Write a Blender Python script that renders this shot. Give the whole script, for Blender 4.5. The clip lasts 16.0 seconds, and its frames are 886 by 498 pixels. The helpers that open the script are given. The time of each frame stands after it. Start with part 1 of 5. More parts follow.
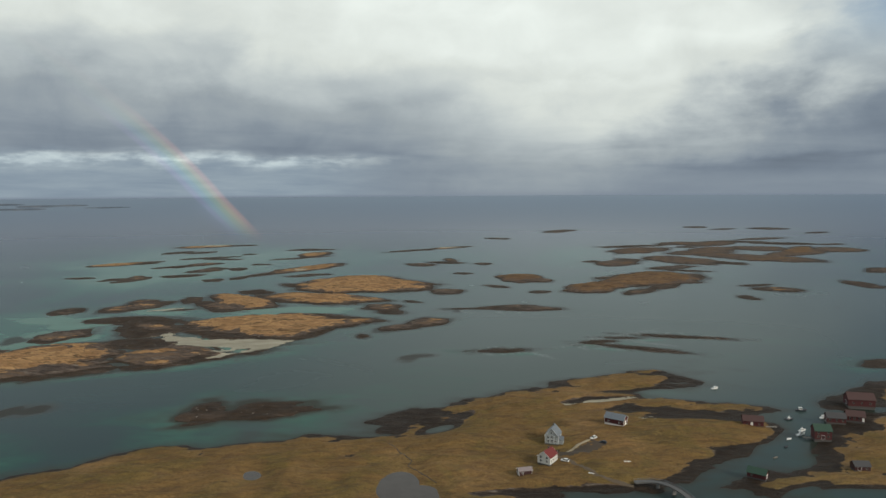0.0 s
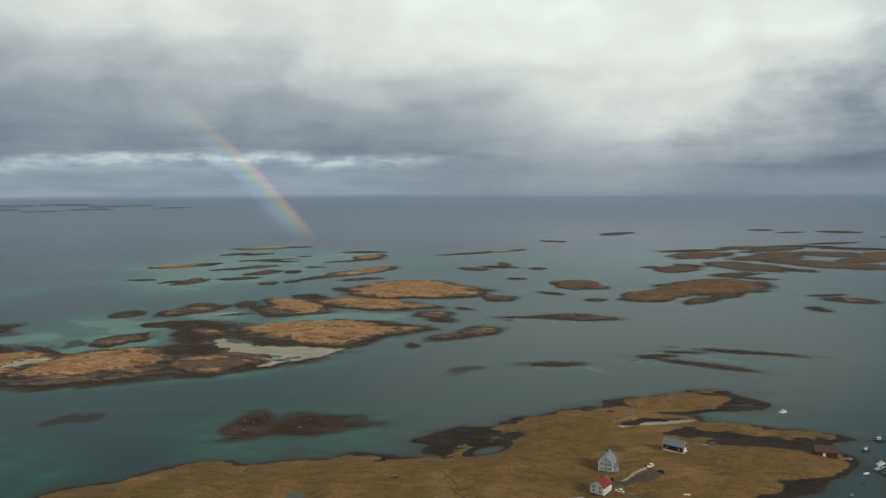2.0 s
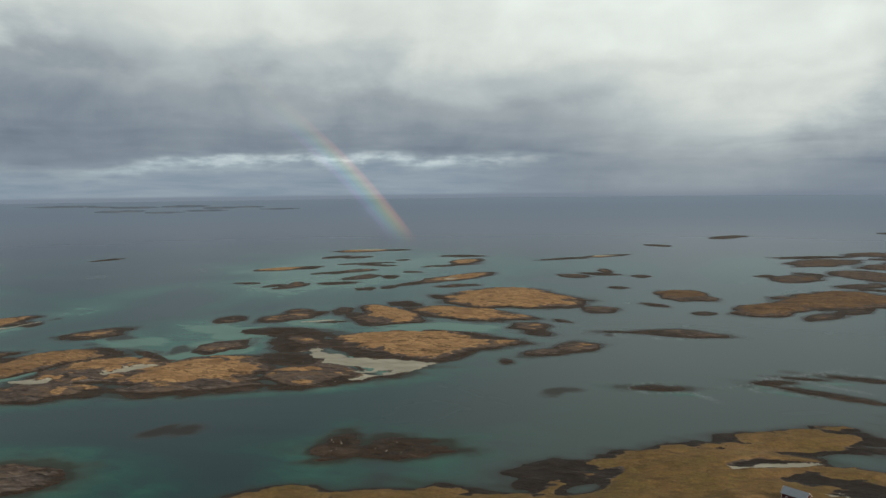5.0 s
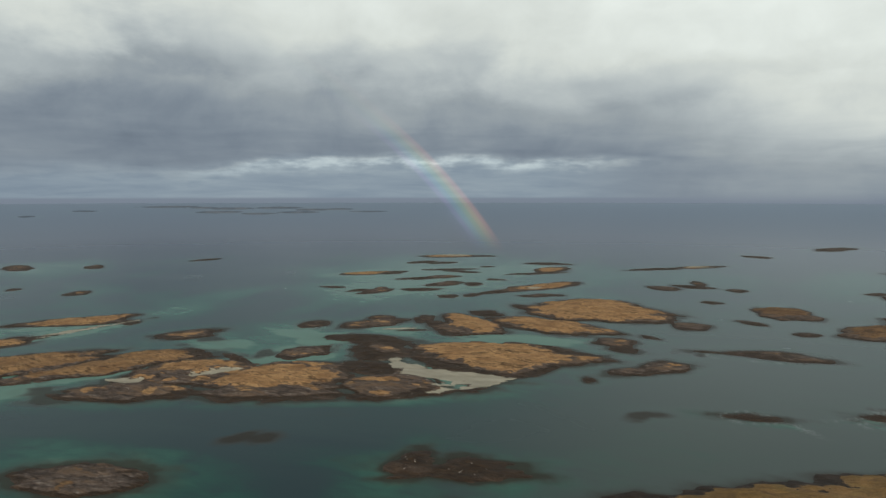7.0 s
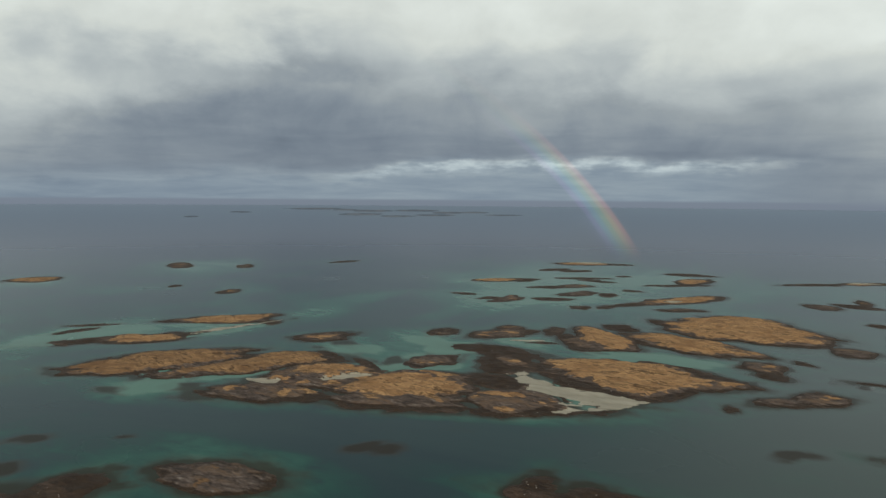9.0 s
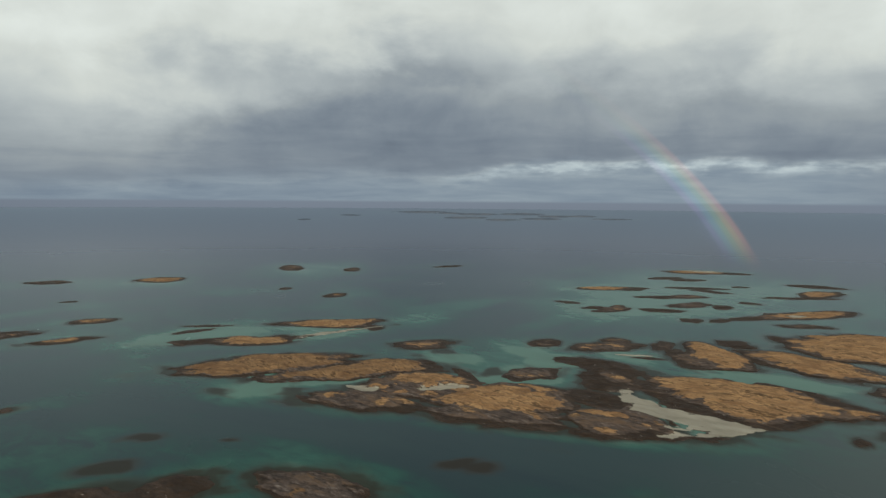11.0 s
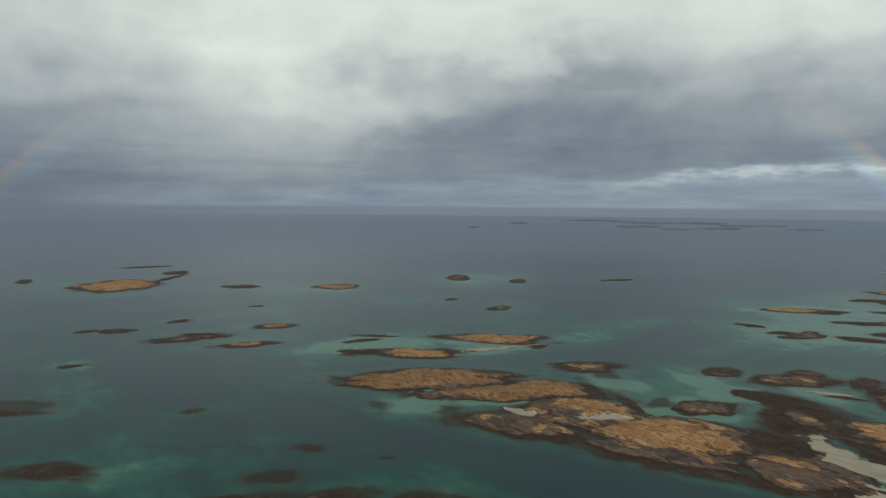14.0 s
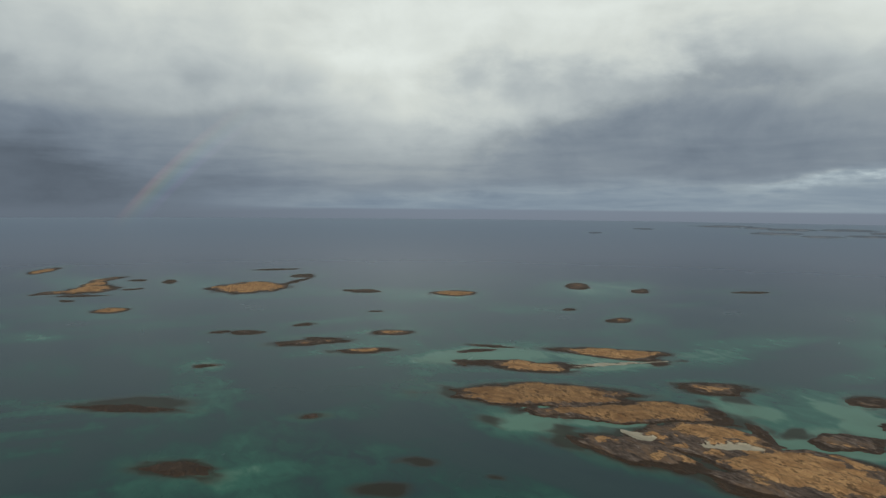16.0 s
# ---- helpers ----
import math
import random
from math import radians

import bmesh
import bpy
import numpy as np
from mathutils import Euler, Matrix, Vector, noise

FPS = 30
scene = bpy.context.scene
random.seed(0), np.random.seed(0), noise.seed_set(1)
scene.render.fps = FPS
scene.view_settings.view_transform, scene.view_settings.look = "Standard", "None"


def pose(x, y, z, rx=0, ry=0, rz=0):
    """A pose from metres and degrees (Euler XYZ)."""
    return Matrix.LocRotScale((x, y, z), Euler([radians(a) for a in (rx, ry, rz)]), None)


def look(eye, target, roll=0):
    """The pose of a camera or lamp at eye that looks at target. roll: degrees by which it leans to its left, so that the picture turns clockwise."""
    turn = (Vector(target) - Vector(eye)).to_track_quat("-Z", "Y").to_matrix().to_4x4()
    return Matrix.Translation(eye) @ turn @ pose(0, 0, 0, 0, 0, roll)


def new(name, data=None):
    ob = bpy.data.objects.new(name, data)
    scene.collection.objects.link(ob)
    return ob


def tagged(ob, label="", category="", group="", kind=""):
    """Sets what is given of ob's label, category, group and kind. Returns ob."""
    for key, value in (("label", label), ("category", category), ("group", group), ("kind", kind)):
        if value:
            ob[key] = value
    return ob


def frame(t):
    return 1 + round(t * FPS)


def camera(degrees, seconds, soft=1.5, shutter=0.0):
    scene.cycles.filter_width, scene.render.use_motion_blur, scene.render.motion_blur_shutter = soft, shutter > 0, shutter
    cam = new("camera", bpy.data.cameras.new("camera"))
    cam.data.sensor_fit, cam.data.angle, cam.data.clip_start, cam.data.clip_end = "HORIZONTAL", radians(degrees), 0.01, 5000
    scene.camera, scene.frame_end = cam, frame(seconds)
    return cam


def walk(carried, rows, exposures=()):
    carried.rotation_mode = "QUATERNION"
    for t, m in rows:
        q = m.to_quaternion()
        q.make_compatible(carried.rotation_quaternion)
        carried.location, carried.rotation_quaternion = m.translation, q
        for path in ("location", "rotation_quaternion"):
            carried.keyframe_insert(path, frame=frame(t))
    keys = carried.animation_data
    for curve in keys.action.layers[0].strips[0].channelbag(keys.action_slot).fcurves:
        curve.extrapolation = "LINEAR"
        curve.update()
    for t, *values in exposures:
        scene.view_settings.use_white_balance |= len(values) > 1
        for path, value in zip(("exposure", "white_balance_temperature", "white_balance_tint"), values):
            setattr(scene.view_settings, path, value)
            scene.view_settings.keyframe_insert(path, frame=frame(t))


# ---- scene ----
# The camera: a drone that climbs slowly while it turns to the left.
cam = camera(65.30, 16.0, soft=1.5)
PATH = [
    (0.0, 0.00, 0.00, 143.75, -0.001, -4.744, 0.357),
    (0.5, 1.09, 3.89, 145.51, 1.046, -4.745, 0.414),
    (1.0, 1.88, 7.63, 147.62, 2.138, -4.747, 0.428),
    (1.5, 2.32, 10.93, 149.71, 3.316, -4.768, 0.392),
    (2.0, 3.05, 14.19, 151.66, 4.575, -4.765, 0.346),
    (2.5, 3.49, 17.92, 153.84, 5.773, -4.769, 0.427),
    (3.0, 4.42, 21.72, 155.94, 7.068, -4.774, 0.437),
    (3.5, 4.70, 26.07, 157.72, 8.462, -4.766, 0.372),
    (4.0, 4.94, 30.00, 159.52, 9.864, -4.747, 0.302),
    (4.2, 5.09, 31.40, 160.31, 10.391, -4.750, 0.360),
    (6.3, 6.78, 44.40, 167.41, 17.611, -4.622, 0.314),
    (6.5, 6.88, 45.85, 168.18, 18.331, -4.536, 0.127),
    (7.0, 6.90, 49.86, 170.15, 20.084, -4.502, 0.007),
    (7.5, 6.77, 53.03, 172.21, 22.854, -4.485, -0.099),
    (8.0, 6.84, 56.25, 174.39, 25.835, -4.452, -0.255),
    (8.5, 6.79, 59.73, 176.41, 28.756, -4.396, -0.349),
    (9.0, 7.08, 63.45, 178.42, 31.301, -4.325, -0.429),
    (9.2, 6.94, 64.82, 179.22, 32.283, -4.323, -0.455),
    (11.3, 4.99, 78.84, 186.81, 41.500, -4.080, -0.526),
    (11.5, 4.80, 80.32, 187.74, 42.490, -4.004, -0.626),
    (12.0, 4.21, 83.64, 190.10, 44.682, -3.991, -0.563),
    (12.5, 3.52, 86.53, 191.81, 46.865, -3.939, -0.478),
    (13.0, 2.10, 89.31, 193.41, 49.161, -3.861, -0.462),
    (13.5, 0.53, 92.07, 195.30, 51.580, -3.797, -0.424),
    (14.0, -1.05, 94.44, 197.54, 54.079, -3.760, -0.399),
    (14.5, -2.70, 96.61, 199.84, 56.611, -3.711, -0.445),
    (15.0, -3.88, 99.22, 202.50, 59.126, -3.681, -0.506),
    (15.5, -5.06, 101.82, 204.79, 61.602, -3.629, -0.550),
    (16.0, -5.53, 104.26, 206.74, 64.047, -3.570, -0.498),
]
walk(cam, [(t, pose(x, y, z, 90 + pitch, roll, yaw)) for t, x, y, z, yaw, pitch, roll in PATH], [(0, -0.08), (6, -0.14), (9, -0.19), (13.5, -0.22), (16, -0.18)])

# ---- light: a low sun behind the camera under broken cloud ----
SUN_AZ, SUN_EL = 233.3, 25.4          # degrees left of +y, and above the horizon


def heading(az, el=0.0):
    a, e = radians(az), radians(el)
    return Vector((-math.sin(a) * math.cos(e), math.cos(a) * math.cos(e), math.sin(e)))


sun = new("sun", bpy.data.lights.new("sun", "SUN"))
sun.data.energy, sun.data.angle, sun.data.color = 2.6, radians(18.0), (1.0, 0.90, 0.76)
sun.matrix_world = look(heading(SUN_AZ, SUN_EL) * 900, (0, 0, 0))


class Nodes:
    """A short way to write node trees."""

    def __init__(self, tree):
        self.tree = tree

    def add(self, kind, **props):
        n = self.tree.nodes.new(kind)
        for key, value in props.items():
            setattr(n, key, value)
        return n

    def put(self, socket, value):
        if isinstance(value, bpy.types.NodeSocket):
            self.tree.links.new(value, socket)
        else:
            socket.default_value = value

    def math(self, op, a, b=0.0, c=0.0, clamp=False):
        n = self.add("ShaderNodeMath", operation=op, use_clamp=clamp)
        for s, v in zip(n.inputs, (a, b, c)):
            self.put(s, v)
        return n.outputs[0]

    def span(self, v, lo, hi, a=0.0, b=1.0, smooth=True):
        n = self.add("ShaderNodeMapRange", interpolation_type="SMOOTHSTEP" if smooth else "LINEAR")
        for s, x in zip(n.inputs, (v, lo, hi, a, b)):
            self.put(s, x)
        return n.outputs[0]

    def mix(self, f, a, b, blend="MIX"):
        n = self.add("ShaderNodeMix", data_type="RGBA", blend_type=blend)
        self.put(n.inputs[0], f)
        for s, v in ((n.inputs[6], a), (n.inputs[7], b)):
            self.put(s, (*v, 1.0) if isinstance(v, tuple) and len(v) == 3 else v)
        return n.outputs[2]

    def noise(self, vector, scale, detail=4.0, rough=0.55, warp=0.0):
        n = self.add("ShaderNodeTexNoise")
        self.put(n.inputs["Vector"], vector)
        for key, v in (("Scale", scale), ("Detail", detail), ("Roughness", rough), ("Distortion", warp)):
            self.put(n.inputs[key], v)
        return n.outputs[0]

    def ramp(self, f, stops, interp="LINEAR"):
        n = self.add("ShaderNodeValToRGB")
        n.color_ramp.interpolation = interp
        els = n.color_ramp.elements
        while len(els) < len(stops):
            els.new(0.5)
        for e, (p, c) in zip(els, stops):
            e.position, e.color = p, (*c, 1.0) if len(c) == 3 else c
        self.put(n.inputs[0], f)
        return n.outputs[0]

    def vec(self, x, y, z=0.0):
        n = self.add("ShaderNodeCombineXYZ")
        for s, v in zip(n.inputs, (x, y, z)):
            self.put(s, v)
        return n.outputs[0]


def make_sky():
    """Broken cloud over the sea: a bright deck above, a dark belt, a lit gap low down, and open sky in a few holes."""
    world = bpy.data.worlds.new("sky")
    scene.world = world
    world.use_nodes = True
    k = Nodes(world.node_tree)
    k.tree.nodes.clear()
    d = k.add("ShaderNodeTexCoord").outputs["Generated"]
    sep = k.add("ShaderNodeSeparateXYZ")
    k.put(sep.inputs[0], d)
    x, y, z = sep.outputs
    deg = 180 / math.pi
    az = k.math("MULTIPLY", k.math("ARCTAN2", k.math("MULTIPLY", x, -1.0), y), deg)
    el = k.math("MULTIPLY", k.math("ARCSINE", z), deg)
    # the cloud's own coordinates: puffs above, streaks along the horizon
    flat = k.vec(k.math("MULTIPLY", az, 0.075), k.math("MULTIPLY", el, 0.14), 1.7)
    streak = k.vec(k.math("MULTIPLY", az, 0.07), k.math("MULTIPLY", el, 0.50), 3.0)
    big = k.math("SUBTRACT", k.noise(flat, 1.0, 3.0, 0.5), 0.5)
    mid = k.math("SUBTRACT", k.noise(flat, 2.6, 6.0, 0.55, 0.2), 0.5)
    band = k.math("SUBTRACT", k.noise(streak, 2.0, 4.0, 0.5, 0.3), 0.5)
    high = k.span(el, 2.5, 8.0)
    e1 = k.math("ADD", el, k.math("MULTIPLY", high, k.math("ADD", k.math("MULTIPLY", big, 7.0), k.math("MULTIPLY", mid, 3.2))))
    azw = k.math("ADD", az, k.math("ADD", k.math("MULTIPLY", mid, 12.0), k.math("MULTIPLY", big, 8.0)))
    elw = k.math("ADD", el, k.math("ADD", k.math("MULTIPLY", mid, k.span(el, 1.0, 7.0, 1.0, 5.0)), k.math("MULTIPLY", band, 1.0)))
    tone = k.ramp(k.math("DIVIDE", e1, 40.0), [(0.0, (0.28,) * 3), (0.05, (0.275,) * 3), (0.12, (0.285,) * 3), (0.165, (0.29,) * 3),
                                              (0.225, (0.45,) * 3), (0.30, (0.66,) * 3), (0.40, (0.76,) * 3), (0.55, (0.64,) * 3), (1.0, (0.40,) * 3)], "EASE")

    lumps = k.span(k.noise(k.vec(k.math("MULTIPLY", az, 0.16), k.math("MULTIPLY", el, 0.55), 8.0), 2.0, 4.0, 0.55), 0.36, 0.62, 0.15, 1.25)

    def blob(total, a, e, sa, se, amount, lumpy=False):
        p = k.math("POWER", k.math("ABSOLUTE", k.math("DIVIDE", k.math("SUBTRACT", azw, a), sa)), 2.0)
        q = k.math("POWER", k.math("ABSOLUTE", k.math("DIVIDE", k.math("SUBTRACT", elw, e), se)), 2.0)
        g = k.math("POWER", 2.718, k.math("MULTIPLY", k.math("ADD", p, q), -1.0))
        return k.math("MULTIPLY_ADD", k.math("MULTIPLY", g, lumps) if lumpy else g, amount, total)

    spots = [
        (-11, 6.0, 10, 3.0, 0.40), (-4, 12, 16, 5, 0.22), (-20, 9, 9, 4, 0.14), (69, 9, 8, 6, 0.22), (57, 13, 14, 5, 0.10), (72, 5, 10, 3, 0.06),
        (-24, 3.0, 10, 0.8, 0.05), (-27, 0.8, 12, 0.7, 0.05),
    ]
    spots += [
        (20, 6.0, 16, 2.2, 0.06), (43, 5.0, 10, 2.2, -0.02), (42, 11.0, 5, 2.5, -0.20), (96, 8, 8, 9, -0.13), (24, 12, 13, 5, 0.12),
        (-30, 6, 6, 3.5, -0.07), (-25, 1.6, 9, 1.5, -0.06), (-7, 0.8, 6, 2.5, 0.08), (92, 1.0, 18, 3.0, -0.09), (-24, 9, 7, 4, 0.12), (92, 7, 12, 4, 0.10), (62, 6.5, 9, 3, 0.08), (28, 4.7, 22, 1.2, -0.035),
    ]
    for spot in spots:
        tone = blob(tone, *spot)
    puff = k.math("SUBTRACT", k.noise(k.vec(k.math("MULTIPLY", az, 0.085), k.math("MULTIPLY", el, 0.105), 4.4), 2.3, 6.0, 0.55, 0.35), 0.5)
    rough = k.math("MULTIPLY", k.math("ADD", k.math("MULTIPLY", puff, k.span(el, 3, 9, 0.12, 0.26)), k.math("MULTIPLY", band, k.span(el, 2, 7, 0.16, 0.03))), k.span(el, 0.0, 3.0, 0.3, 1.0))
    tone = k.math("ADD", tone, rough)
    tone = k.math("MAXIMUM", tone, k.math("MULTIPLY_ADD", mid, 0.10, 0.155))
    # the gap under the dark belt: pale sky with a lit edge of cloud at its top
    base = k.math("SUBTRACT", k.span(az, 33.0, 41.0, 3.25, 2.2), k.span(az, 52.0, 75.0, 0.0, 0.8))
    base = k.math("ADD", base, k.math("ADD", k.math("MULTIPLY", mid, 1.5), k.math("MULTIPLY", band, 1.1)))
    under = k.math("SUBTRACT", base, el)
    there = k.math("MULTIPLY", k.span(az, 0.0, 13.0), k.span(az, 88.0, 68.0))
    lit = k.math("POWER", 2.718, k.math("MULTIPLY", -1.0, k.math("POWER", k.math("ABSOLUTE", k.math("DIVIDE", k.math("SUBTRACT", under, 0.60), 0.62)), 2.0)))
    lit = k.math("MULTIPLY", k.math("MULTIPLY", lit, lumps), k.span(az, 43.0, 32.0, 0.06, 0.29))
    wisps = k.math("MULTIPLY", k.math("SUBTRACT", k.noise(k.vec(k.math("MULTIPLY", az, 0.10), k.math("MULTIPLY", el, 0.8), 5.0), 1.6, 5.0, 0.55, 0.4), 0.5), 0.26)
    gap = k.math("ADD", k.math("ADD", lit, wisps), k.span(az, 60.0, 36.0, 0.32, 0.36))
    open_f = k.math("MULTIPLY", k.math("MULTIPLY", k.span(k.math("DIVIDE", under, k.span(az, 34.0, 44.0, 1.0, 2.2)), -0.32, 0.70), there), 0.88)
    tone = k.math("ADD", k.math("MULTIPLY", tone, k.math("SUBTRACT", 1.0, open_f)), k.math("MULTIPLY", gap, open_f))
    tint = k.ramp(tone, [(0.0, (0.77, 0.98, 1.26)), (0.24, (0.805, 0.99, 1.21)), (0.40, (0.875, 1.0, 1.07)), (0.75, (0.95, 1.018, 0.965))])
    cloud = k.mix(1.0, tint, tone, "MULTIPLY")
    cloud = k.mix(k.math("MULTIPLY", open_f, 0.8), cloud, k.mix(1.0, cloud, (0.91, 1.0, 1.08), "MULTIPLY"))
    open_sky = k.add("ShaderNodeTexSky", sky_type="NISHITA", sun_disc=False, sun_elevation=radians(SUN_EL), sun_rotation=radians(-SUN_AZ))
    blue = k.mix(1.0, open_sky.outputs[0], (0.12, 0.12, 0.12), "MULTIPLY")
    hole = k.math("POWER", 2.718, k.math("MULTIPLY", -1.0, k.math("ADD", k.math("POWER", k.math("DIVIDE", k.math("ADD", azw, 34.0), 4.5), 2.0),
                                                                   k.math("POWER", k.math("DIVIDE", k.math("SUBTRACT", elw, 13.5), 3.5), 2.0))))
    cloud = k.mix(k.math("MULTIPLY", hole, 0.95), cloud, blue)
    # the sea goes on below the horizon, past the end of the sheet
    sea = k.mix(k.span(el, -1.3, -0.4, smooth=False), (0.205, 0.243, 0.298), (0.215, 0.258, 0.318))
    sea = k.mix(k.span(az, 62.0, 96.0, 0.0, 0.7), sea, (0.118, 0.150, 0.186))
    rain = k.math("ADD", k.math("MULTIPLY", k.span(az, -17.0, -9.0), k.span(az, 4.0, -4.0)), k.span(az, 72.0, 88.0))      # showers veil the horizon
    col = k.mix(k.span(k.math("DIVIDE", k.math("ADD", el, 0.26), k.math("MULTIPLY_ADD", rain, 0.50, 0.12)), -1.0, 1.0), sea, cloud)
    bg = k.add("ShaderNodeBackground")
    k.put(bg.inputs[0], col)
    k.put(k.add("ShaderNodeOutputWorld").inputs[0], bg.outputs[0])


make_sky()

# ---- materials ----
def material(name, rough=0.8):
    m = bpy.data.materials.new(name)
    m.use_nodes = True
    k = Nodes(m.node_tree)
    b = k.tree.nodes["Principled BSDF"]
    b.inputs["Roughness"].default_value = rough
    return m, k, b


def attr(k, name):
    return k.add("ShaderNodeAttribute", attribute_name=name).outputs["Fac"]


def bump(k, b, height, distance, strength=1.0):
    n = k.add("ShaderNodeBump")
    k.put(n.inputs["Height"], height)
    n.inputs["Distance"].default_value, n.inputs["Strength"].default_value = distance, strength
    k.put(b.inputs["Normal"], n.outputs[0])


def place_vector(k, sx=1.0, sy=1.0, sz=1.0, turn=0.0):
    m = k.add("ShaderNodeMapping")
    k.put(m.inputs[0], k.add("ShaderNodeNewGeometry").outputs["Position"])
    m.inputs["Scale"].default_value, m.inputs["Rotation"].default_value = (sx, sy, sz), (0, 0, radians(turn))
    return m.outputs[0]


def make_land():
    """Moorland over gneiss: dry grass, heather, bare rock, wrack along the tide line, shell sand."""
    m, k, b = material("moor_and_rock", 0.9)
    p = place_vector(k)
    lean = place_vector(k, 0.35, 1.0, 1.0, 24)
    z = k.add("ShaderNodeSeparateXYZ")
    k.put(z.inputs[0], p)
    z = z.outputs[2]
    n60, n12, n3, n1 = k.noise(p, 0.016, 3), k.noise(lean, 0.085, 5, 0.62, 0.6), k.noise(lean, 0.33, 5, 0.68, 0.3), k.noise(p, 1.1, 4, 0.7)
    dry = k.ramp(n12, [(0.28, (0.24, 0.138, 0.066)), (0.45, (0.39, 0.220, 0.098)), (0.60, (0.53, 0.318, 0.148)), (0.75, (0.42, 0.255, 0.114))])
    n25 = k.noise(p, 0.038, 4, 0.6, 0.8)
    dry = k.mix(k.span(n25, 0.34, 0.54, 0.65, 0.0), dry, (0.20, 0.105, 0.05))
    green = k.ramp(n3, [(0.3, (0.135, 0.078, 0.027)), (0.7, (0.255, 0.155, 0.056))])
    green = k.mix(k.span(n25, 0.46, 0.60, 0.0, 0.8), green, (0.165, 0.115, 0.035))
    green = k.mix(k.span(n12, 0.46, 0.36, 0.0, 0.40), green, (0.068, 0.044, 0.018))
    green = k.mix(k.span(k.noise(p, 0.024, 5, 0.6, 0.5), 0.55, 0.68, 0.0, 0.6), green, (0.27, 0.165, 0.066))
    grass = k.mix(k.math("MULTIPLY", k.span(k.math("ADD", n60, k.math("MULTIPLY", n12, 0.4)), 0.46, 0.74, 0.62, 1.0), attr(k, "lush")), dry, green)
    shaded_ling = k.ramp(n3, [(0.3, (0.060, 0.036, 0.022)), (0.7, (0.135, 0.082, 0.048))])
    tuft = k.noise(p, 0.55, 5, 0.7, 0.5)
    grass = k.mix(k.math("MULTIPLY", attr(k, "lush"), k.span(tuft, 0.52, 0.66, 0.0, 0.55)), grass, (0.090, 0.062, 0.022))
    grass = k.mix(k.math("MULTIPLY", attr(k, "lush"), k.span(tuft, 0.42, 0.32, 0.0, 0.50)), grass, (0.34, 0.235, 0.105))
    # heath brown also paints in the cloud shade over the darker islands
    grass = k.mix(k.math("MULTIPLY", attr(k, "heath"), k.span(n12, 0.3, 0.65, 1.0, 0.55)), grass, shaded_ling)
    heather = k.span(k.math("ADD", k.math("MULTIPLY", n12, 0.6), k.math("MULTIPLY", n3, 0.55)), 0.605, 0.68)
    grass = k.mix(k.math("MULTIPLY", heather, k.span(attr(k, "lush"), 0.0, 1.0, 0.85, 0.45)), grass, (0.070, 0.038, 0.020))
    thin = k.span(k.math("ADD", k.math("MULTIPLY", n3, 0.7), k.math("MULTIPLY", n12, 0.5)), 0.58, 0.46)
    grass = k.mix(k.math("MULTIPLY", thin, 0.38), grass, (0.115, 0.065, 0.036))
    grass = k.mix(k.span(n1, 0.4, 0.65, 0.0, 0.35), grass, (0.075, 0.048, 0.018))
    # joints in the rock show through the turf as dark veins along the strike
    vein = k.math("ABSOLUTE", k.math("SUBTRACT", k.noise(place_vector(k, 0.30, 1.0, 1.0, 24), 0.055, 4, 0.55, 1.2), 0.5))
    vein = k.math("MULTIPLY", k.span(vein, 0.028, 0.006), k.span(n25, 0.40, 0.58))
    grass = k.mix(k.math("MULTIPLY", vein, k.span(attr(k, "lush"), 0.0, 1.0, 0.55, 0.25)), grass, (0.058, 0.040, 0.026))
    stone = k.ramp(n3, [(0.34, (0.030, 0.023, 0.019)), (0.45, (0.068, 0.050, 0.040)), (0.58, (0.125, 0.095, 0.076)), (0.72, (0.26, 0.225, 0.19))])
    stone = k.mix(k.span(n12, 0.48, 0.62, 0.0, 0.75), stone, (0.16, 0.105, 0.066))
    stone = k.mix(k.span(n12, 0.42, 0.34, 0.0, 0.7), stone, (0.045, 0.034, 0.028))
    wrack = k.ramp(n3, [(0.3, (0.015, 0.009, 0.005)), (0.55, (0.039, 0.022, 0.010)), (0.70, (0.066, 0.038, 0.018)), (0.80, (0.14, 0.10, 0.068))])
    wrack = k.mix(k.span(k.math("ADD", k.math("MULTIPLY", n12, 0.7), k.math("MULTIPLY", n1, 0.4)), 0.60, 0.66, 0.0, 0.35), wrack, (0.15, 0.10, 0.07))
    wrack = k.mix(k.math("MULTIPLY", attr(k, "lush"), 0.55), wrack, (0.012, 0.009, 0.007))
    low = k.math("ADD", z, k.math("MULTIPLY", k.math("SUBTRACT", n3, 0.5), 1.4))
    shore = k.mix(k.span(k.math("ADD", low, k.math("MULTIPLY", attr(k, "bare"), 1.70)), 2.30, 2.80), wrack, stone)
    edge = k.math("ADD", k.math("MULTIPLY", k.math("SUBTRACT", n3, 0.5), 0.9), k.math("ADD", k.math("MULTIPLY", k.math("SUBTRACT", n12, 0.5), 0.9), k.math("MULTIPLY", k.math("SUBTRACT", n1, 0.5), 0.8)))
    turf = k.span(k.math("ADD", attr(k, "turf"), edge), 0.44, 0.56)
    col = k.mix(turf, shore, grass)
    sand = k.span(k.math("ADD", attr(k, "sand"), k.math("MULTIPLY", edge, 1.0)), 0.46, 0.54)
    shell = k.ramp(n12, [(0.3, (0.26, 0.238, 0.175)), (0.7, (0.42, 0.385, 0.295))])
    col = k.mix(sand, col, shell)
    k.put(b.inputs["Base Color"], col)
    k.put(b.inputs["Roughness"], k.span(z, 0.3, 1.5, 0.68, 0.95))      # wet below the tide line
    k.put(b.inputs["Specular IOR Level"], k.span(z, 0.4, 1.6, 0.22, 0.2))
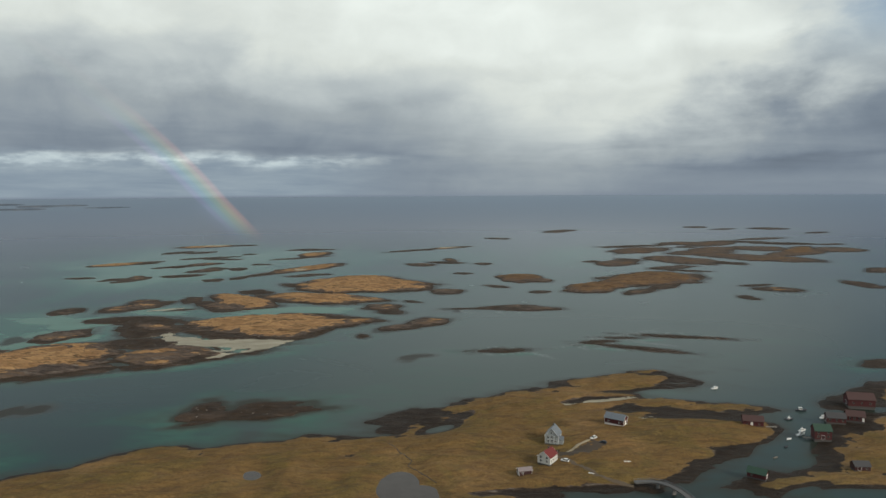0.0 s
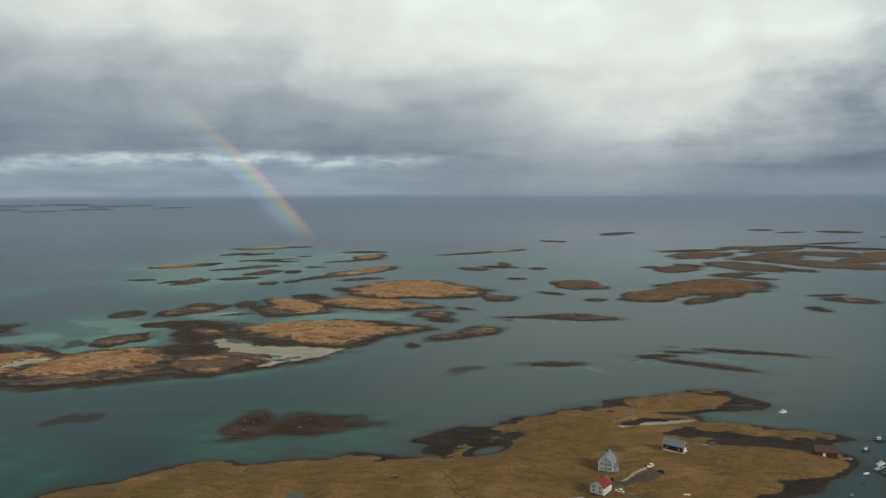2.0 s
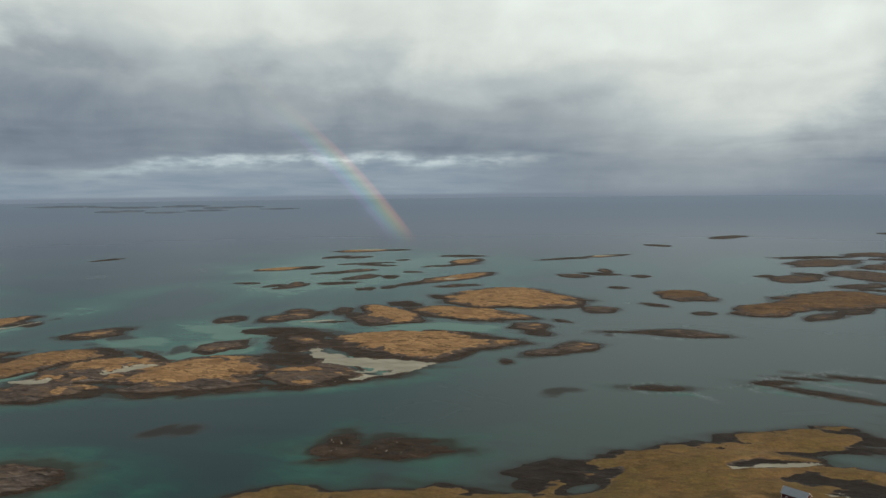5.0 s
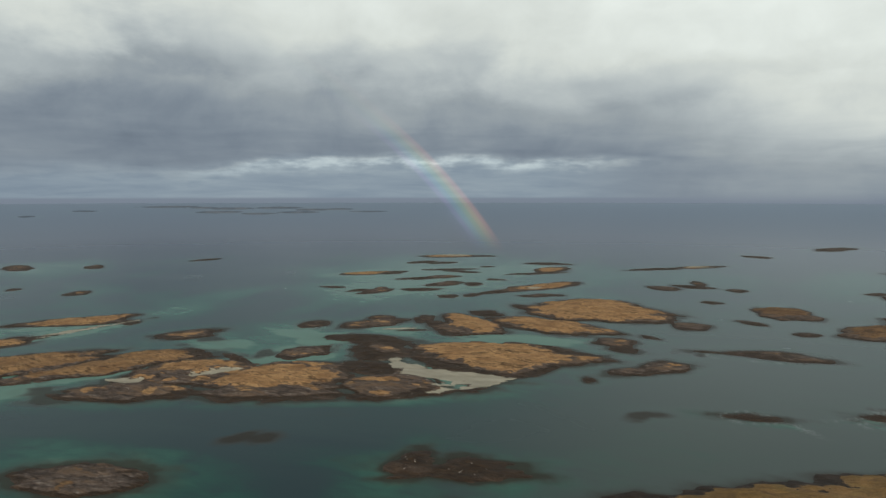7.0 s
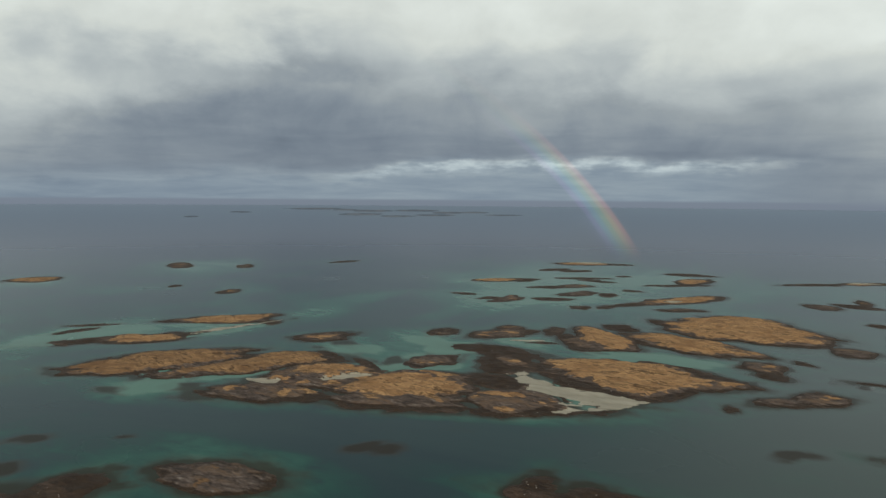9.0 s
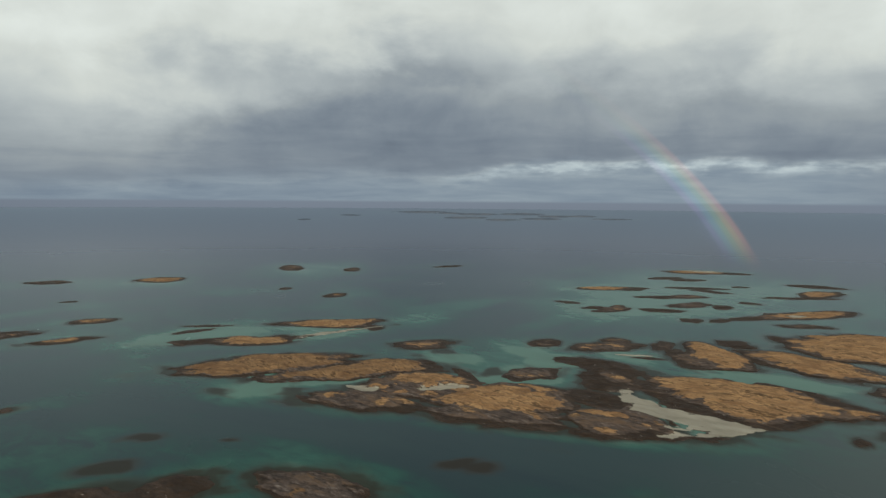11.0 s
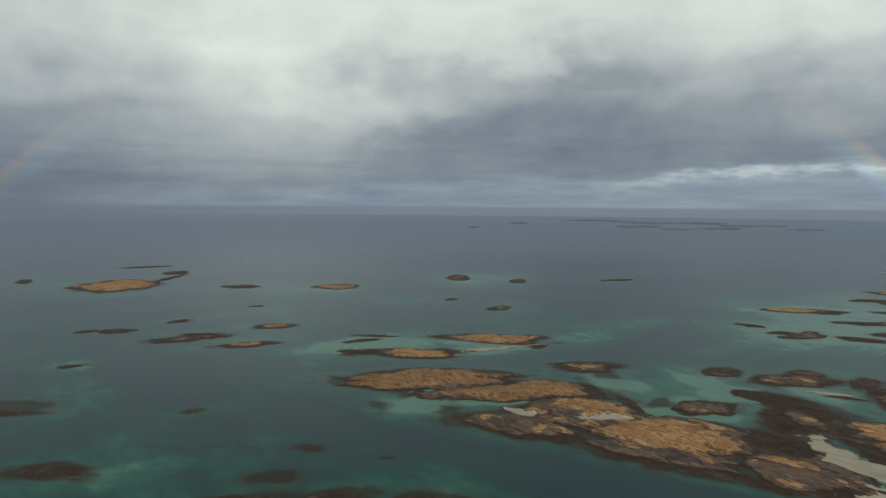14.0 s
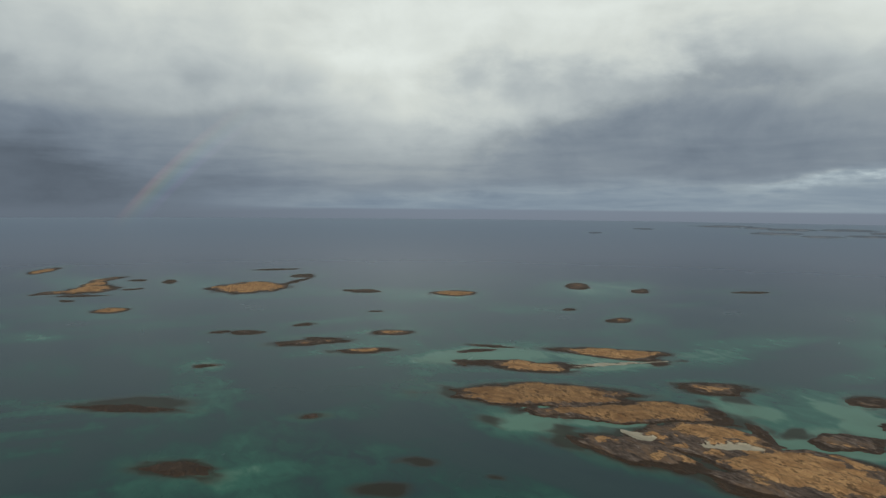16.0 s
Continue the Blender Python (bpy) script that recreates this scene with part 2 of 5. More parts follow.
    bump(k, b, k.math("ADD", k.math("ADD", n3, k.math("MULTIPLY", n1, 0.4)), k.math("MULTIPLY", n12, 1.2)), 1.5, 0.75)
    return m


def make_sea():
    """Clear cold water: dark over the deeps, green over sand, brown over weed."""
    m, k, b = material("sea_water", 0.22)
    long = place_vector(k, 0.55, 1.0, 1.0, 20)
    n90, n20 = k.noise(long, 0.007, 4, 0.55, 0.6), k.noise(long, 0.05, 5, 0.6, 0.6)
    near = attr(k, "nearness")
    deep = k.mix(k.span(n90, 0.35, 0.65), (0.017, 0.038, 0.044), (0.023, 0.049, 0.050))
    # blue of the hazy distance is painted into the far water
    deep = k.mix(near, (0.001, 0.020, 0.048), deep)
    shoal = k.math("ADD", attr(k, "shoal"), k.math("MULTIPLY", k.math("MULTIPLY", k.math("SUBTRACT", n20, 0.5), 1.3), k.span(attr(k, "shoal"), 0.03, 0.4)))
    green = k.ramp(shoal, [(0.0, (0.012, 0.040, 0.041)), (0.3, (0.016, 0.070, 0.055)), (0.65, (0.025, 0.112, 0.080)), (1.0, (0.085, 0.190, 0.135))])
    col = k.mix(k.span(shoal, 0.02, 0.25), deep, green)
    # paler east water: the bright cloud's reflection is painted into the base colour
    col = k.mix(k.math("MULTIPLY", attr(k, "east_sheen"), k.span(shoal, 0.2, 0.9, 1.0, 0.4)), col, (0.076, 0.096, 0.086))
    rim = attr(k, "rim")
    weed = k.span(k.math("ADD", attr(k, "reef"), k.math("MULTIPLY", k.math("SUBTRACT", n20, 0.5), 0.5)), 0.10, 0.80)
    weed = k.math("MULTIPLY", weed, k.span(attr(k, "shoal"), 0.75, 1.1, 0.85, 0.15))      # clean sand lies in the lagoons
    col = k.mix(weed, col, (0.033, 0.024, 0.014))
    foam = k.math("MULTIPLY", attr(k, "foam"), k.span(k.noise(place_vector(k), 0.35, 4, 0.65), 0.36, 0.62))
    col = k.mix(foam, col, (0.20, 0.22, 0.21))
    k.put(b.inputs["Base Color"], col)
    b.inputs["Specular IOR Level"].default_value = 0.0
    waves = k.math("ADD", k.math("MULTIPLY", k.noise(place_vector(k, 0.4, 1.0, 1.0, 40), 0.22, 3, 0.5), 0.35), n20)
    flat = k.add("ShaderNodeBump")
    k.put(flat.inputs["Height"], k.math("MULTIPLY", waves, attr(k, "ripple")))
    flat.inputs["Distance"].default_value, flat.inputs["Strength"].default_value = 0.6, 0.13
    k.put(flat.inputs["Normal"], k.vec(0.0, 0.0, 1.0))
    k.put(b.inputs["Normal"], flat.outputs[0])
    gloss, facing, both = k.add("ShaderNodeBsdfGlossy"), k.add("ShaderNodeFresnel"), k.add("ShaderNodeMixShader")
    # a painted distance tint: reflections turn darker and bluer towards the horizon
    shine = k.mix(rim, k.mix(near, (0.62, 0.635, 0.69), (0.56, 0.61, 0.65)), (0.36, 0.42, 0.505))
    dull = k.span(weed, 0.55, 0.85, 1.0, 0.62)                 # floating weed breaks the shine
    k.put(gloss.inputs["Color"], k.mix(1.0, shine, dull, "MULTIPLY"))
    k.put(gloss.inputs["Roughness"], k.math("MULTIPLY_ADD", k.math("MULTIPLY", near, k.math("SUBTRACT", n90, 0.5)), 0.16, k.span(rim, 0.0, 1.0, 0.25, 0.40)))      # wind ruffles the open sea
    k.put(gloss.inputs["Normal"], flat.outputs[0])
    k.put(facing.inputs["IOR"], k.span(near, 0.0, 1.0, 1.16, 1.20, False))
    k.put(facing.inputs["Normal"], flat.outputs[0])
    k.put(both.inputs[0], facing.outputs[0])
    k.put(both.inputs[1], b.outputs[0])
    k.put(both.inputs[2], gloss.outputs[0])
    k.put(k.tree.nodes["Material Output"].inputs[0], both.outputs[0])
    return m


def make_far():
    """Outer islands: blue-grey distance haze painted into the base colour of bare rock."""
    m, k, b = material("haze_tinted_land", 1.0)
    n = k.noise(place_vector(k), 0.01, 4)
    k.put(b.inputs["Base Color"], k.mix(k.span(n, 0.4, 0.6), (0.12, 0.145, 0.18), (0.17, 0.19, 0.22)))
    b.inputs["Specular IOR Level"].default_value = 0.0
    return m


def make_pond():
    """Still brown peat water."""
    m, k, b = material("peat_water", 0.12)
    n = k.noise(place_vector(k), 0.15, 4)
    k.put(b.inputs["Base Color"], k.mix(k.span(n, 0.4, 0.6), (0.050, 0.040, 0.034), (0.058, 0.047, 0.040)))
    b.inputs["IOR"].default_value = 1.33
    bump(k, b, k.noise(place_vector(k), 0.8, 3), 0.02, 0.08)
    return m


LAND, SEA, FAR, POND = make_land(), make_sea(), make_far(), make_pond()

# ---- landforms ----
def hash01(i, j, seed):
    h = (i * 374761393 + j * 668265263 + seed * 1274126177) & 0xFFFFFFFF
    h = ((h ^ (h >> 13)) * 1103515245) & 0xFFFFFFFF
    h = ((h ^ (h >> 16)) * 69069) & 0xFFFFFFFF
    return ((h ^ (h >> 15)) & 0xFFFFFF) / float(0xFFFFFF)


def lattice(x, y, seed):
    """Smooth noise from -1 to 1 with cells one unit wide."""
    i, j = np.floor(x).astype(np.int64), np.floor(y).astype(np.int64)
    u, v = x - i, y - j
    u, v = u * u * (3 - 2 * u), v * v * (3 - 2 * v)
    a, b = hash01(i, j, seed), hash01(i + 1, j, seed)
    c, d = hash01(i, j + 1, seed), hash01(i + 1, j + 1, seed)
    return 2 * ((a + (b - a) * u) * (1 - v) + (c + (d - c) * u) * v) - 1


def fbm(x, y, seed, octaves=4):
    total, size = 0.0 * x, 1.0
    for o in range(octaves):
        total, size = total + size * lattice(x, y, seed + 17 * o), size * 0.5
        x, y = 2.03 * x + 7.1, 2.03 * y + 3.7
    return total / 1.6


def step01(v, lo, hi):
    t = np.clip((v - lo) / (hi - lo), 0, 1)
    return t * t * (3 - 2 * t)


def inside(lobe, x, y):
    """Roughly how many metres a place lies inside an oval (cx, cy, long, short, degrees)."""
    cx, cy, a, b, turn = lobe
    c, s = math.cos(radians(turn)), math.sin(radians(turn))
    p, q = (x - cx) * c + (y - cy) * s, -(x - cx) * s + (y - cy) * c
    return (1 - (np.abs(p / a) ** 1.75 + (q / b) ** 2) ** 0.53) * min(b, 36)


SHORES, COASTS = [], []       # ovals of land and whole coasts, for the shallows round them


def sheet(name, verts, faces, mat, attrs):
    me = bpy.data.meshes.new(name)
    me.vertices.add(len(verts))
    me.vertices.foreach_set("co", verts.astype(np.float32).ravel())
    me.loops.add(faces.size)
    me.loops.foreach_set("vertex_index", faces.astype(np.int32).ravel())
    me.polygons.add(len(faces))
    me.polygons.foreach_set("loop_start", np.arange(0, faces.size, faces.shape[1], dtype=np.int32))
    me.update(calc_edges=True)
    for key, values in attrs.items():
        me.attributes.new(key, "FLOAT", "POINT").data.foreach_set("value", values.astype(np.float32))
    me.polygons.foreach_set("use_smooth", np.ones(len(faces), dtype=bool))
    me.materials.append(mat)
    me.update()
    return me


LAYERS = ("turf", "sand")


POND_LEVEL = 0.9


def relief(lobes, height, seed, x, y, lush=0.0, rim=6.5):
    """Height of the land and what covers it, from its ovals: turf, rock, kelp, sand, pool."""
    short = max(min(v[4], 45) for v in lobes)
    amp = min(max(0.25 * short, 0.6), 6.5)
    wide = amp * 4.0
    wx = x + amp * fbm(x / wide, y / wide, seed, 4)
    wy = y + amp * fbm(x / wide + 31, y / wide + 5, seed + 5, 4)
    ragged = min(0.25 * short, 8.0) * fbm(x / (wide * 1.6), y / (wide * 1.1), seed + 8, 5) + min(0.06 * short, 1.8) * fbm(x / 6, y / 5, seed + 9, 3)
    lie = max(lobes, key=lambda v: v[3] * v[4])                # the rock splits along its grain
    c, s = math.cos(radians(lie[5])), math.sin(radians(lie[5]))
    along, across = x * c + y * s, y * c - x * s
    grain = min(max(0.8 * short, 2.0), 18.0)
    ragged = ragged + min(0.38 * short, 5.0) * fbm(along / (3.2 * grain), across / (0.75 * grain), seed + 10, 4) + min(0.10 * short, 1.6)
    far = np.full(x.shape, -60.0)
    d = {key: far.copy() for key in ("turf", "rock", "kelp", "sand", "pool", "pond", "mire")}
    for kind, *oval in lobes:
        wet = kind in ("pool", "pond", "mire")
        d[kind] = np.maximum(d[kind], inside(oval, 0.75 * x + 0.25 * wx, 0.75 * y + 0.25 * wy) + 0.15 * ragged if wet else inside(oval, wx, wy) + ragged)
    land = np.maximum.reduce([d["turf"], d["rock"], d["kelp"], d["sand"]])
    n = fbm(x / 9, y / 9, seed + 2, 5)
    ridge = 1 - np.abs(fbm((x + 0.5 * y) / 22 + 9, (y - 0.4 * x) / 9, seed + 3, 4))
    swell = fbm(x / 45, y / 45, seed + 4, 3)
    up = lambda v, w: 1 - np.exp(-np.maximum(v, 0) / w)
    crag = n * 0.6 + (ridge - 0.75) * 1.3
    h = np.where(land > 0, 0.02, np.maximum(land * 0.18, -1.5))
    h = np.maximum(h, np.where(d["kelp"] > 0, (0.35 + 0.35 * min(height, 1.2)) * up(d["kelp"], 3) * (1 + 0.7 * n), -2))
    h = np.maximum(h, np.where(d["rock"] > 0, (0.30 + 0.55 * min(height, 4)) * up(d["rock"], 7) * (1 + 0.6 * crag), -2))
    h = np.maximum(h, np.where(d["turf"] > 0, height * up(d["turf"], 17) * (1 + 0.30 * swell) + crag * up(d["turf"], 6) * min(1.2, 0.36 * height), -2))
    mire = d["mire"] + 2.5 * n
    soft = step01(mire, -2.5, 1.5)
    h = h * (1 - soft) + soft * np.minimum(h, np.maximum(0.25, 0.7 + 0.35 * n - 0.12 * np.maximum(mire, 0)))
    beds = [min(v[4], 30) for v in lobes if v[0] == "sand"]
    rough = min(max(0.45 * max(beds), 1.0), 13.0) if beds else 0.0
    sandy = np.where(d["sand"] > -20, d["sand"] + rough * (0.75 * n + 0.45 * (ridge - 0.80) + fbm(x / 30, y / 17, seed + 7, 4) + 0.5 * fbm(along / 16, across / 5, seed + 12, 3)), -60)
    soft = step01(sandy, -2.0, 1.5) * (land > 0)
    h = h * (1 - soft) + soft * (0.30 + 0.08 * n)
    for key, level in (("pool", 0.0), ("pond", POND_LEVEL)):
        v = d[key]
        h = np.where(v > -40, np.minimum(h, level + np.where(v > 0, 0.12 - 0.3 * v, 0.12 - 0.22 * v)), h)
    land = np.where(d["pool"] > 0, np.minimum(land, -1.6 * d["pool"]), land)
    rim = min(rim, 0.30 * short)
    cover = step01(d["turf"] - rim * (1 + 0.8 * n) - np.maximum(0, ridge - 0.88) * 4.0 * rim, -2.5, 2.5) * step01(h, 0.45, 0.9)
    patchy = fbm(x / 24 + 3, y / 15, seed + 6, 4)
    cover = np.maximum(cover, step01(d["rock"], min(3, 0.25 * short), min(9, 0.6 * short)) * 0.8 * step01(patchy, 0.12, 0.36) * step01(h, 0.75, 1.2))
    cover = cover * step01(-mire, -0.8, 1.2) * step01(-sandy, -0.5, 2.0)
    sand = step01(sandy, -4.5, 4.5)
    bare = step01(np.maximum(d["rock"], d["turf"]), -3, 3)
    one = np.ones(x.shape)
    return h, {"turf": cover, "sand": sand, "bare": bare, "lush": one * max(lush, 0.0), "heath": one * max(-lush, 0.0), "land": land}


GROUNDS = []
REEF_LAND, STONE_SPOTS = [], []       # weedy reefs and shores with loose stones on them


def ground_z(x, y):
    """The height of the shore land at a place."""
    best = 0.0
    for lobes, height, seed in GROUNDS:
        h, _ = relief(lobes, height, seed, np.array([[float(x)]]), np.array([[float(y)]]))
        best = max(best, float(h[0, 0]))
    return best


def patches(quads, kind_of, count):
    """The number of the joined patch, all of one kind, that each face belongs to."""
    out = np.zeros(len(quads), dtype=np.int64)
    for k in np.unique(kind_of):
        rows = np.where(kind_of == k)[0]
        q = quads[rows]
        lab = np.arange(count)
        while True:
            low = lab[q].min(1)
            nxt = lab.copy()
            np.minimum.at(nxt, q.ravel(), np.repeat(low, 4))
            nxt = nxt[nxt]
            if (nxt == lab).all():
                break
            lab = nxt
        out[rows] = lab[q[:, 0]] * 3 + k
    return np.unique(out, return_inverse=True)[1].reshape(-1)


def landform(name, lobes, height, seed, step, label, category, lush=0.0, kind="", group="", rim=6.5, mat=None):
    """An island from its ovals: one thing, split into its turf, shore and sand where it has them."""
    pad = 10
    xs0 = min(v[1] - max(v[3], v[4]) for v in lobes) - pad
    xs1 = max(v[1] + max(v[3], v[4]) for v in lobes) + pad
    ys0 = min(v[2] - max(v[3], v[4]) for v in lobes) - pad
    ys1 = max(v[2] + max(v[3], v[4]) for v in lobes) + pad
    gx, gy = np.meshgrid(np.arange(xs0, xs1, step), np.arange(ys0, ys1, step))
    h, cover = relief(lobes, height, seed, gx, gy, lush, rim)
    base = far_rise(np.hypot(gx - HUB[0], gy - HUB[1]))
    rows, cols = gx.shape
    idx = np.arange(rows * cols).reshape(rows, cols)
    quads = np.stack([idx[:-1, :-1], idx[:-1, 1:], idx[1:, 1:], idx[1:, :-1]], -1).reshape(-1, 4)
    hf = h.ravel()
    quads = quads[hf[quads].max(1) > -0.25]
    verts = np.stack([gx.ravel(), gy.ravel(), hf + base.ravel()], -1)
    flatc = {key: v.ravel() for key, v in cover.items()}
    of = {key: flatc[key][quads].mean(1) for key in LAYERS}
    part_of = np.where(of["sand"] > 0.5, 2, np.where(of["turf"] > 0.35, 1, 0))
    for _ in range(2):                     # specks go over to what lies round them
        patch = patches(quads, part_of, len(verts))
        size = np.bincount(patch)[patch]
        speck = size < 60
        if speck.all():
            part_of[:] = np.bincount(part_of).argmax()
        else:
            part_of = np.where(speck, np.where(part_of == 0, 1 if (part_of == 1).any() else 0, 0), part_of)
    patch = patches(quads, part_of, len(verts))
    order = np.unique(patch)
    names = ("shore", "turf", "sand_flat")
    if len(order) > 1:
        top = new(name)
        top.empty_display_size = 1
    for i in order:
        pick = quads[patch == i]
        called = names[part_of[patch == i][0]] if len(order) > 1 else name
        keep, inv = np.unique(pick, return_inverse=True)
        ob = new(called, sheet(called, verts[keep], inv.reshape(-1, 4), mat or LAND, {key: v[keep] for key, v in flatc.items()}))
        if len(order) > 1:
            ob.parent = top
        else:
            top = ob
    if "stones" in label or "sand flat" in label:
        REEF_LAND.append((lobes, height, seed, ((xs0 + xs1) / 2, (ys0 + ys1) / 2, max(xs1 - xs0, ys1 - ys0) / 2)))
        STONE_SPOTS.extend((v[1], v[2], 0.4 * min(v[3], 60), 5, 0.34) for v in lobes if v[0] == "kelp")
    if kind == "structure":
        GROUNDS.append((lobes, height, seed))
    for v in lobes:
        if v[0] not in ("pool", "pond", "mire"):
            SHORES.append((*v, 0.14 if kind == "structure" else 0.55))
    COASTS.append((lobes, height, seed, (xs0 - 24, xs1 + 24, ys0 - 24, ys1 + 24), 0.6 if kind == "structure" else 1.0))
    return tagged(top, label, category, group, kind)


# ---- the sea ----
HUB, REACH = (-150.0, 60.0), 4900.0


def far_rise(r):
    """The far water lifts towards the true horizon, which lies past the end of the sheet."""
    return 112.0 * np.clip((r - 3100.0) / 1800.0, 0, 1) ** 1.7


def make_water(shoals, reefs, washed):
    rings = np.concatenate([[0.0], np.geomspace(120, REACH, 430)])
    az = np.radians(np.concatenate([np.arange(-55, 125, 0.26), np.arange(125, 305, 3.0)]))
    r, a = np.meshgrid(rings, az, indexing="ij")
    x, y = HUB[0] - r * np.sin(a), HUB[1] + r * np.cos(a)
    wx, wy = x + 7 * fbm(x / 30, y / 30, 91, 3), y + 7 * fbm(x / 30 + 9, y / 30, 92, 3)
    shoal, reef = np.zeros(x.shape), np.zeros(x.shape)
    for kind, *oval, green in SHORES:
        size = min(oval[3], 30)
        near = np.exp(np.minimum(inside(oval, wx, wy), 0) / (7.0 + 0.55 * size))
        shoal = np.maximum(shoal, near * (green if kind != "sand" else 0.8))
    for lobes, height, seed, (x0, x1, y0, y1), amount in COASTS:      # weed grows on down the rock below the tide line
        at = (x > x0) & (x < x1) & (y > y0) & (y < y1)
        if at.any():
            size = max(min(v[4], 40) for v in lobes)
            d = relief(lobes, height, seed, x[at][None], y[at][None])[1]["land"][0]
            reef[at] = np.maximum(reef[at], amount * np.exp(np.minimum(d, 0) / min(3.0 + 0.26 * size, 9.0)))
    for *oval, amount in shoals:
        shoal = shoal + amount * step01(inside(oval, wx, wy) / min(oval[3], 30), -0.25, 0.85) * (0.75 + 0.5 * fbm(x / 60, y / 25, 93, 4))
    broad = step01(fbm(x / 170, y / 95, 95, 4), 0.05, 0.55) * (1 - step01(r, 1300, 2200)) * step01(-x, -50, 250)
    shoal = shoal + 0.22 * broad + 0.28 * step01(fbm(x / 60 + 5, y / 240, 97, 4), 0.15, 0.6) * (1 - step01(r, 1500, 2600)) * step01(-x, -50, 250)
    for *oval, amount in reefs:
        reef = np.maximum(reef, min(1.4 * amount, 1.0) * step01(inside(oval, wx, wy) / min(oval[3], 30), -0.40, 0.85))
    foam = np.zeros(x.shape)
    for oval in washed:                   # the swell breaks thinly round the lowest reefs
        d = inside(oval, wx, wy)
        foam = np.maximum(foam, 0.7 * np.exp(-((d - 0.2) / 1.3) ** 2))
    # mask for the reflected-cloud paleness painted on the water to the east
    east_sheen = 0.85 * step01(x, -230, 30) * (1 - 0.8 * step01(y, 600, 1500)) * (0.22 + 0.78 * step01(y - 0.9 * x, 210, 380))
    n, c = x.shape
    idx = np.arange(n * c).reshape(n, c)
    nxt = np.roll(idx, -1, axis=1)
    quads = np.stack([idx[:-1], idx[1:], nxt[1:], nxt[:-1]], -1).reshape(-1, 4)
    verts = np.stack([x, y, far_rise(r)], -1).reshape(-1, 3)
    # nearness and rim fade by distance; they carry the painted far tint
    me = sheet("water", verts, quads, SEA, {"shoal": np.clip(shoal, 0, 1.2).ravel(), "reef": np.clip(reef, 0, 1).ravel(), "foam": foam.ravel(), "east_sheen": east_sheen.ravel(), "rim": step01(r, 1400, 4700).ravel(), "nearness": (1 - step01(r, 800, 3000)).ravel(), "ripple": (1 - step01(r, 250, 900)).ravel()})
    return tagged(new("water", me), "grey-green sea with turquoise shallows round the skerries", "sea", kind="structure")


# ---- islands, islets and reefs: ovals of (cover, x, y, long, short, turn) ----
landform("island", [("turf", -186, 749, 96.4, 50.5, 4), ("turf", -225, 766, 64.3, 33.1, 20), ("turf", -174, 714, 48.1, 35.0, 178), ("kelp", -142, 706, 74.5, 18.4, 53),
    ("kelp", -202, 678, 37.6, 13.4, 166), ("kelp", -268, 724, 41.8, 11.7, 137), ("kelp", -141, 793, 55.1, 14.7, 159), ("sand", -248, 667, 41.1, 9.8, 148),
    ("sand", -201, 650, 34.6, 12.0, 1), ("sand", -186, 634, 22.0, 6.4, 39), ("rock", -210, 634, 14.1, 5.4, 142), ("sand", -173, 632, 20.4, 4.0, 55),
    ("kelp", -352, 775, 54.4, 25.1, 3)] + [
    ("kelp", -314, 724, 47.1, 32.3, 103), ("kelp", -289, 650, 35.0, 26.6, 144), ("rock", -311, 735, 23.8, 14.7, 141), ("turf", -354, 588, 75.0, 35.0, 35),
    ("turf", -364, 618, 38.7, 19.2, 35), ("rock", -356, 622, 58.3, 27.3, 28), ("rock", -334, 555, 59.0, 21.8, 23), ("kelp", -328, 539, 49.4, 14.2, 22),
    ("rock", -324, 589, 29.4, 8.9, 146), ("rock", -253, 603, 37.1, 30.7, 155), ("kelp", -215, 589, 41.0, 12.3, 29), ("rock", -226, 624, 36.7, 12.7, 145),
    ("turf", -221, 607, 19.1, 6.5, 162)] + [
    ("turf", -259, 617, 11.5, 6.4, 172), ("rock", -452, 508, 50.0, 27.3, 27), ("kelp", -440, 501, 58.9, 20.7, 27), ("rock", -460, 591, 53.9, 34.8, 44),
    ("turf", -461, 597, 45.5, 23.6, 48), ("sand", -477, 537, 23.2, 6.2, 12), ("sand", -428, 576, 20.7, 8.4, 49), ("turf", -425, 527, 23.9, 8.5, 15),
    ("kelp", -436, 640, 25.1, 9.5, 146), ("rock", -438, 571, 70.9, 32.0, 37), ("kelp", -417, 580, 45.2, 19.5, 76), ("rock", -446, 614, 30.4, 22.8, 12),
    ("turf", -422, 594, 33.4, 13.3, 41)], 4.5, 1010, 1.3, "long low island of tan grass, bare rock and white sand flat", "island")
landform("island", [("turf", -629, 534, 99.0, 44.0, 59), ("turf", -627, 540, 57.0, 41.6, 60), ("turf", -536, 575, 93.0, 35.0, 60),
    ("turf", -524, 607, 50.0, 37.1, 57), ("kelp", -638, 476, 59.4, 10.5, 24), ("kelp", -561, 523, 37.8, 11.9, 46),
    ("kelp", -497, 654, 30.4, 11.2, 158), ("kelp", -557, 571, 98.8, 28.5, 41), ("rock", -618, 523, 74.8, 31.5, 47)], 4.0, 1017, 1.5, "elongated island of reddish brown heath ringed by wrack", "island", lush=-0.5)
landform("islet", [("rock", -387, 694, 36.0, 27.5, 81)], 2.0, 1024, 1.8, "low dark rocky islet ringed by brown wrack", "islet", group="skerries")
landform("islet", [("rock", -389, 874, 50.4, 27.6, 57), ("rock", -396, 909, 25.7, 18.4, 98)], 1.6, 1031, 2.1, "low dark rocky islet ringed by brown wrack", "islet", group="skerries")
landform("reef", [("sand", -346, 847, 18.6, 4.1, 28), ("kelp", -325, 845, 19.0, 6.7, 29)], 0.5, 1038, 2.0, "half-drowned reef covered in dark brown kelp", "reef", group="skerries")
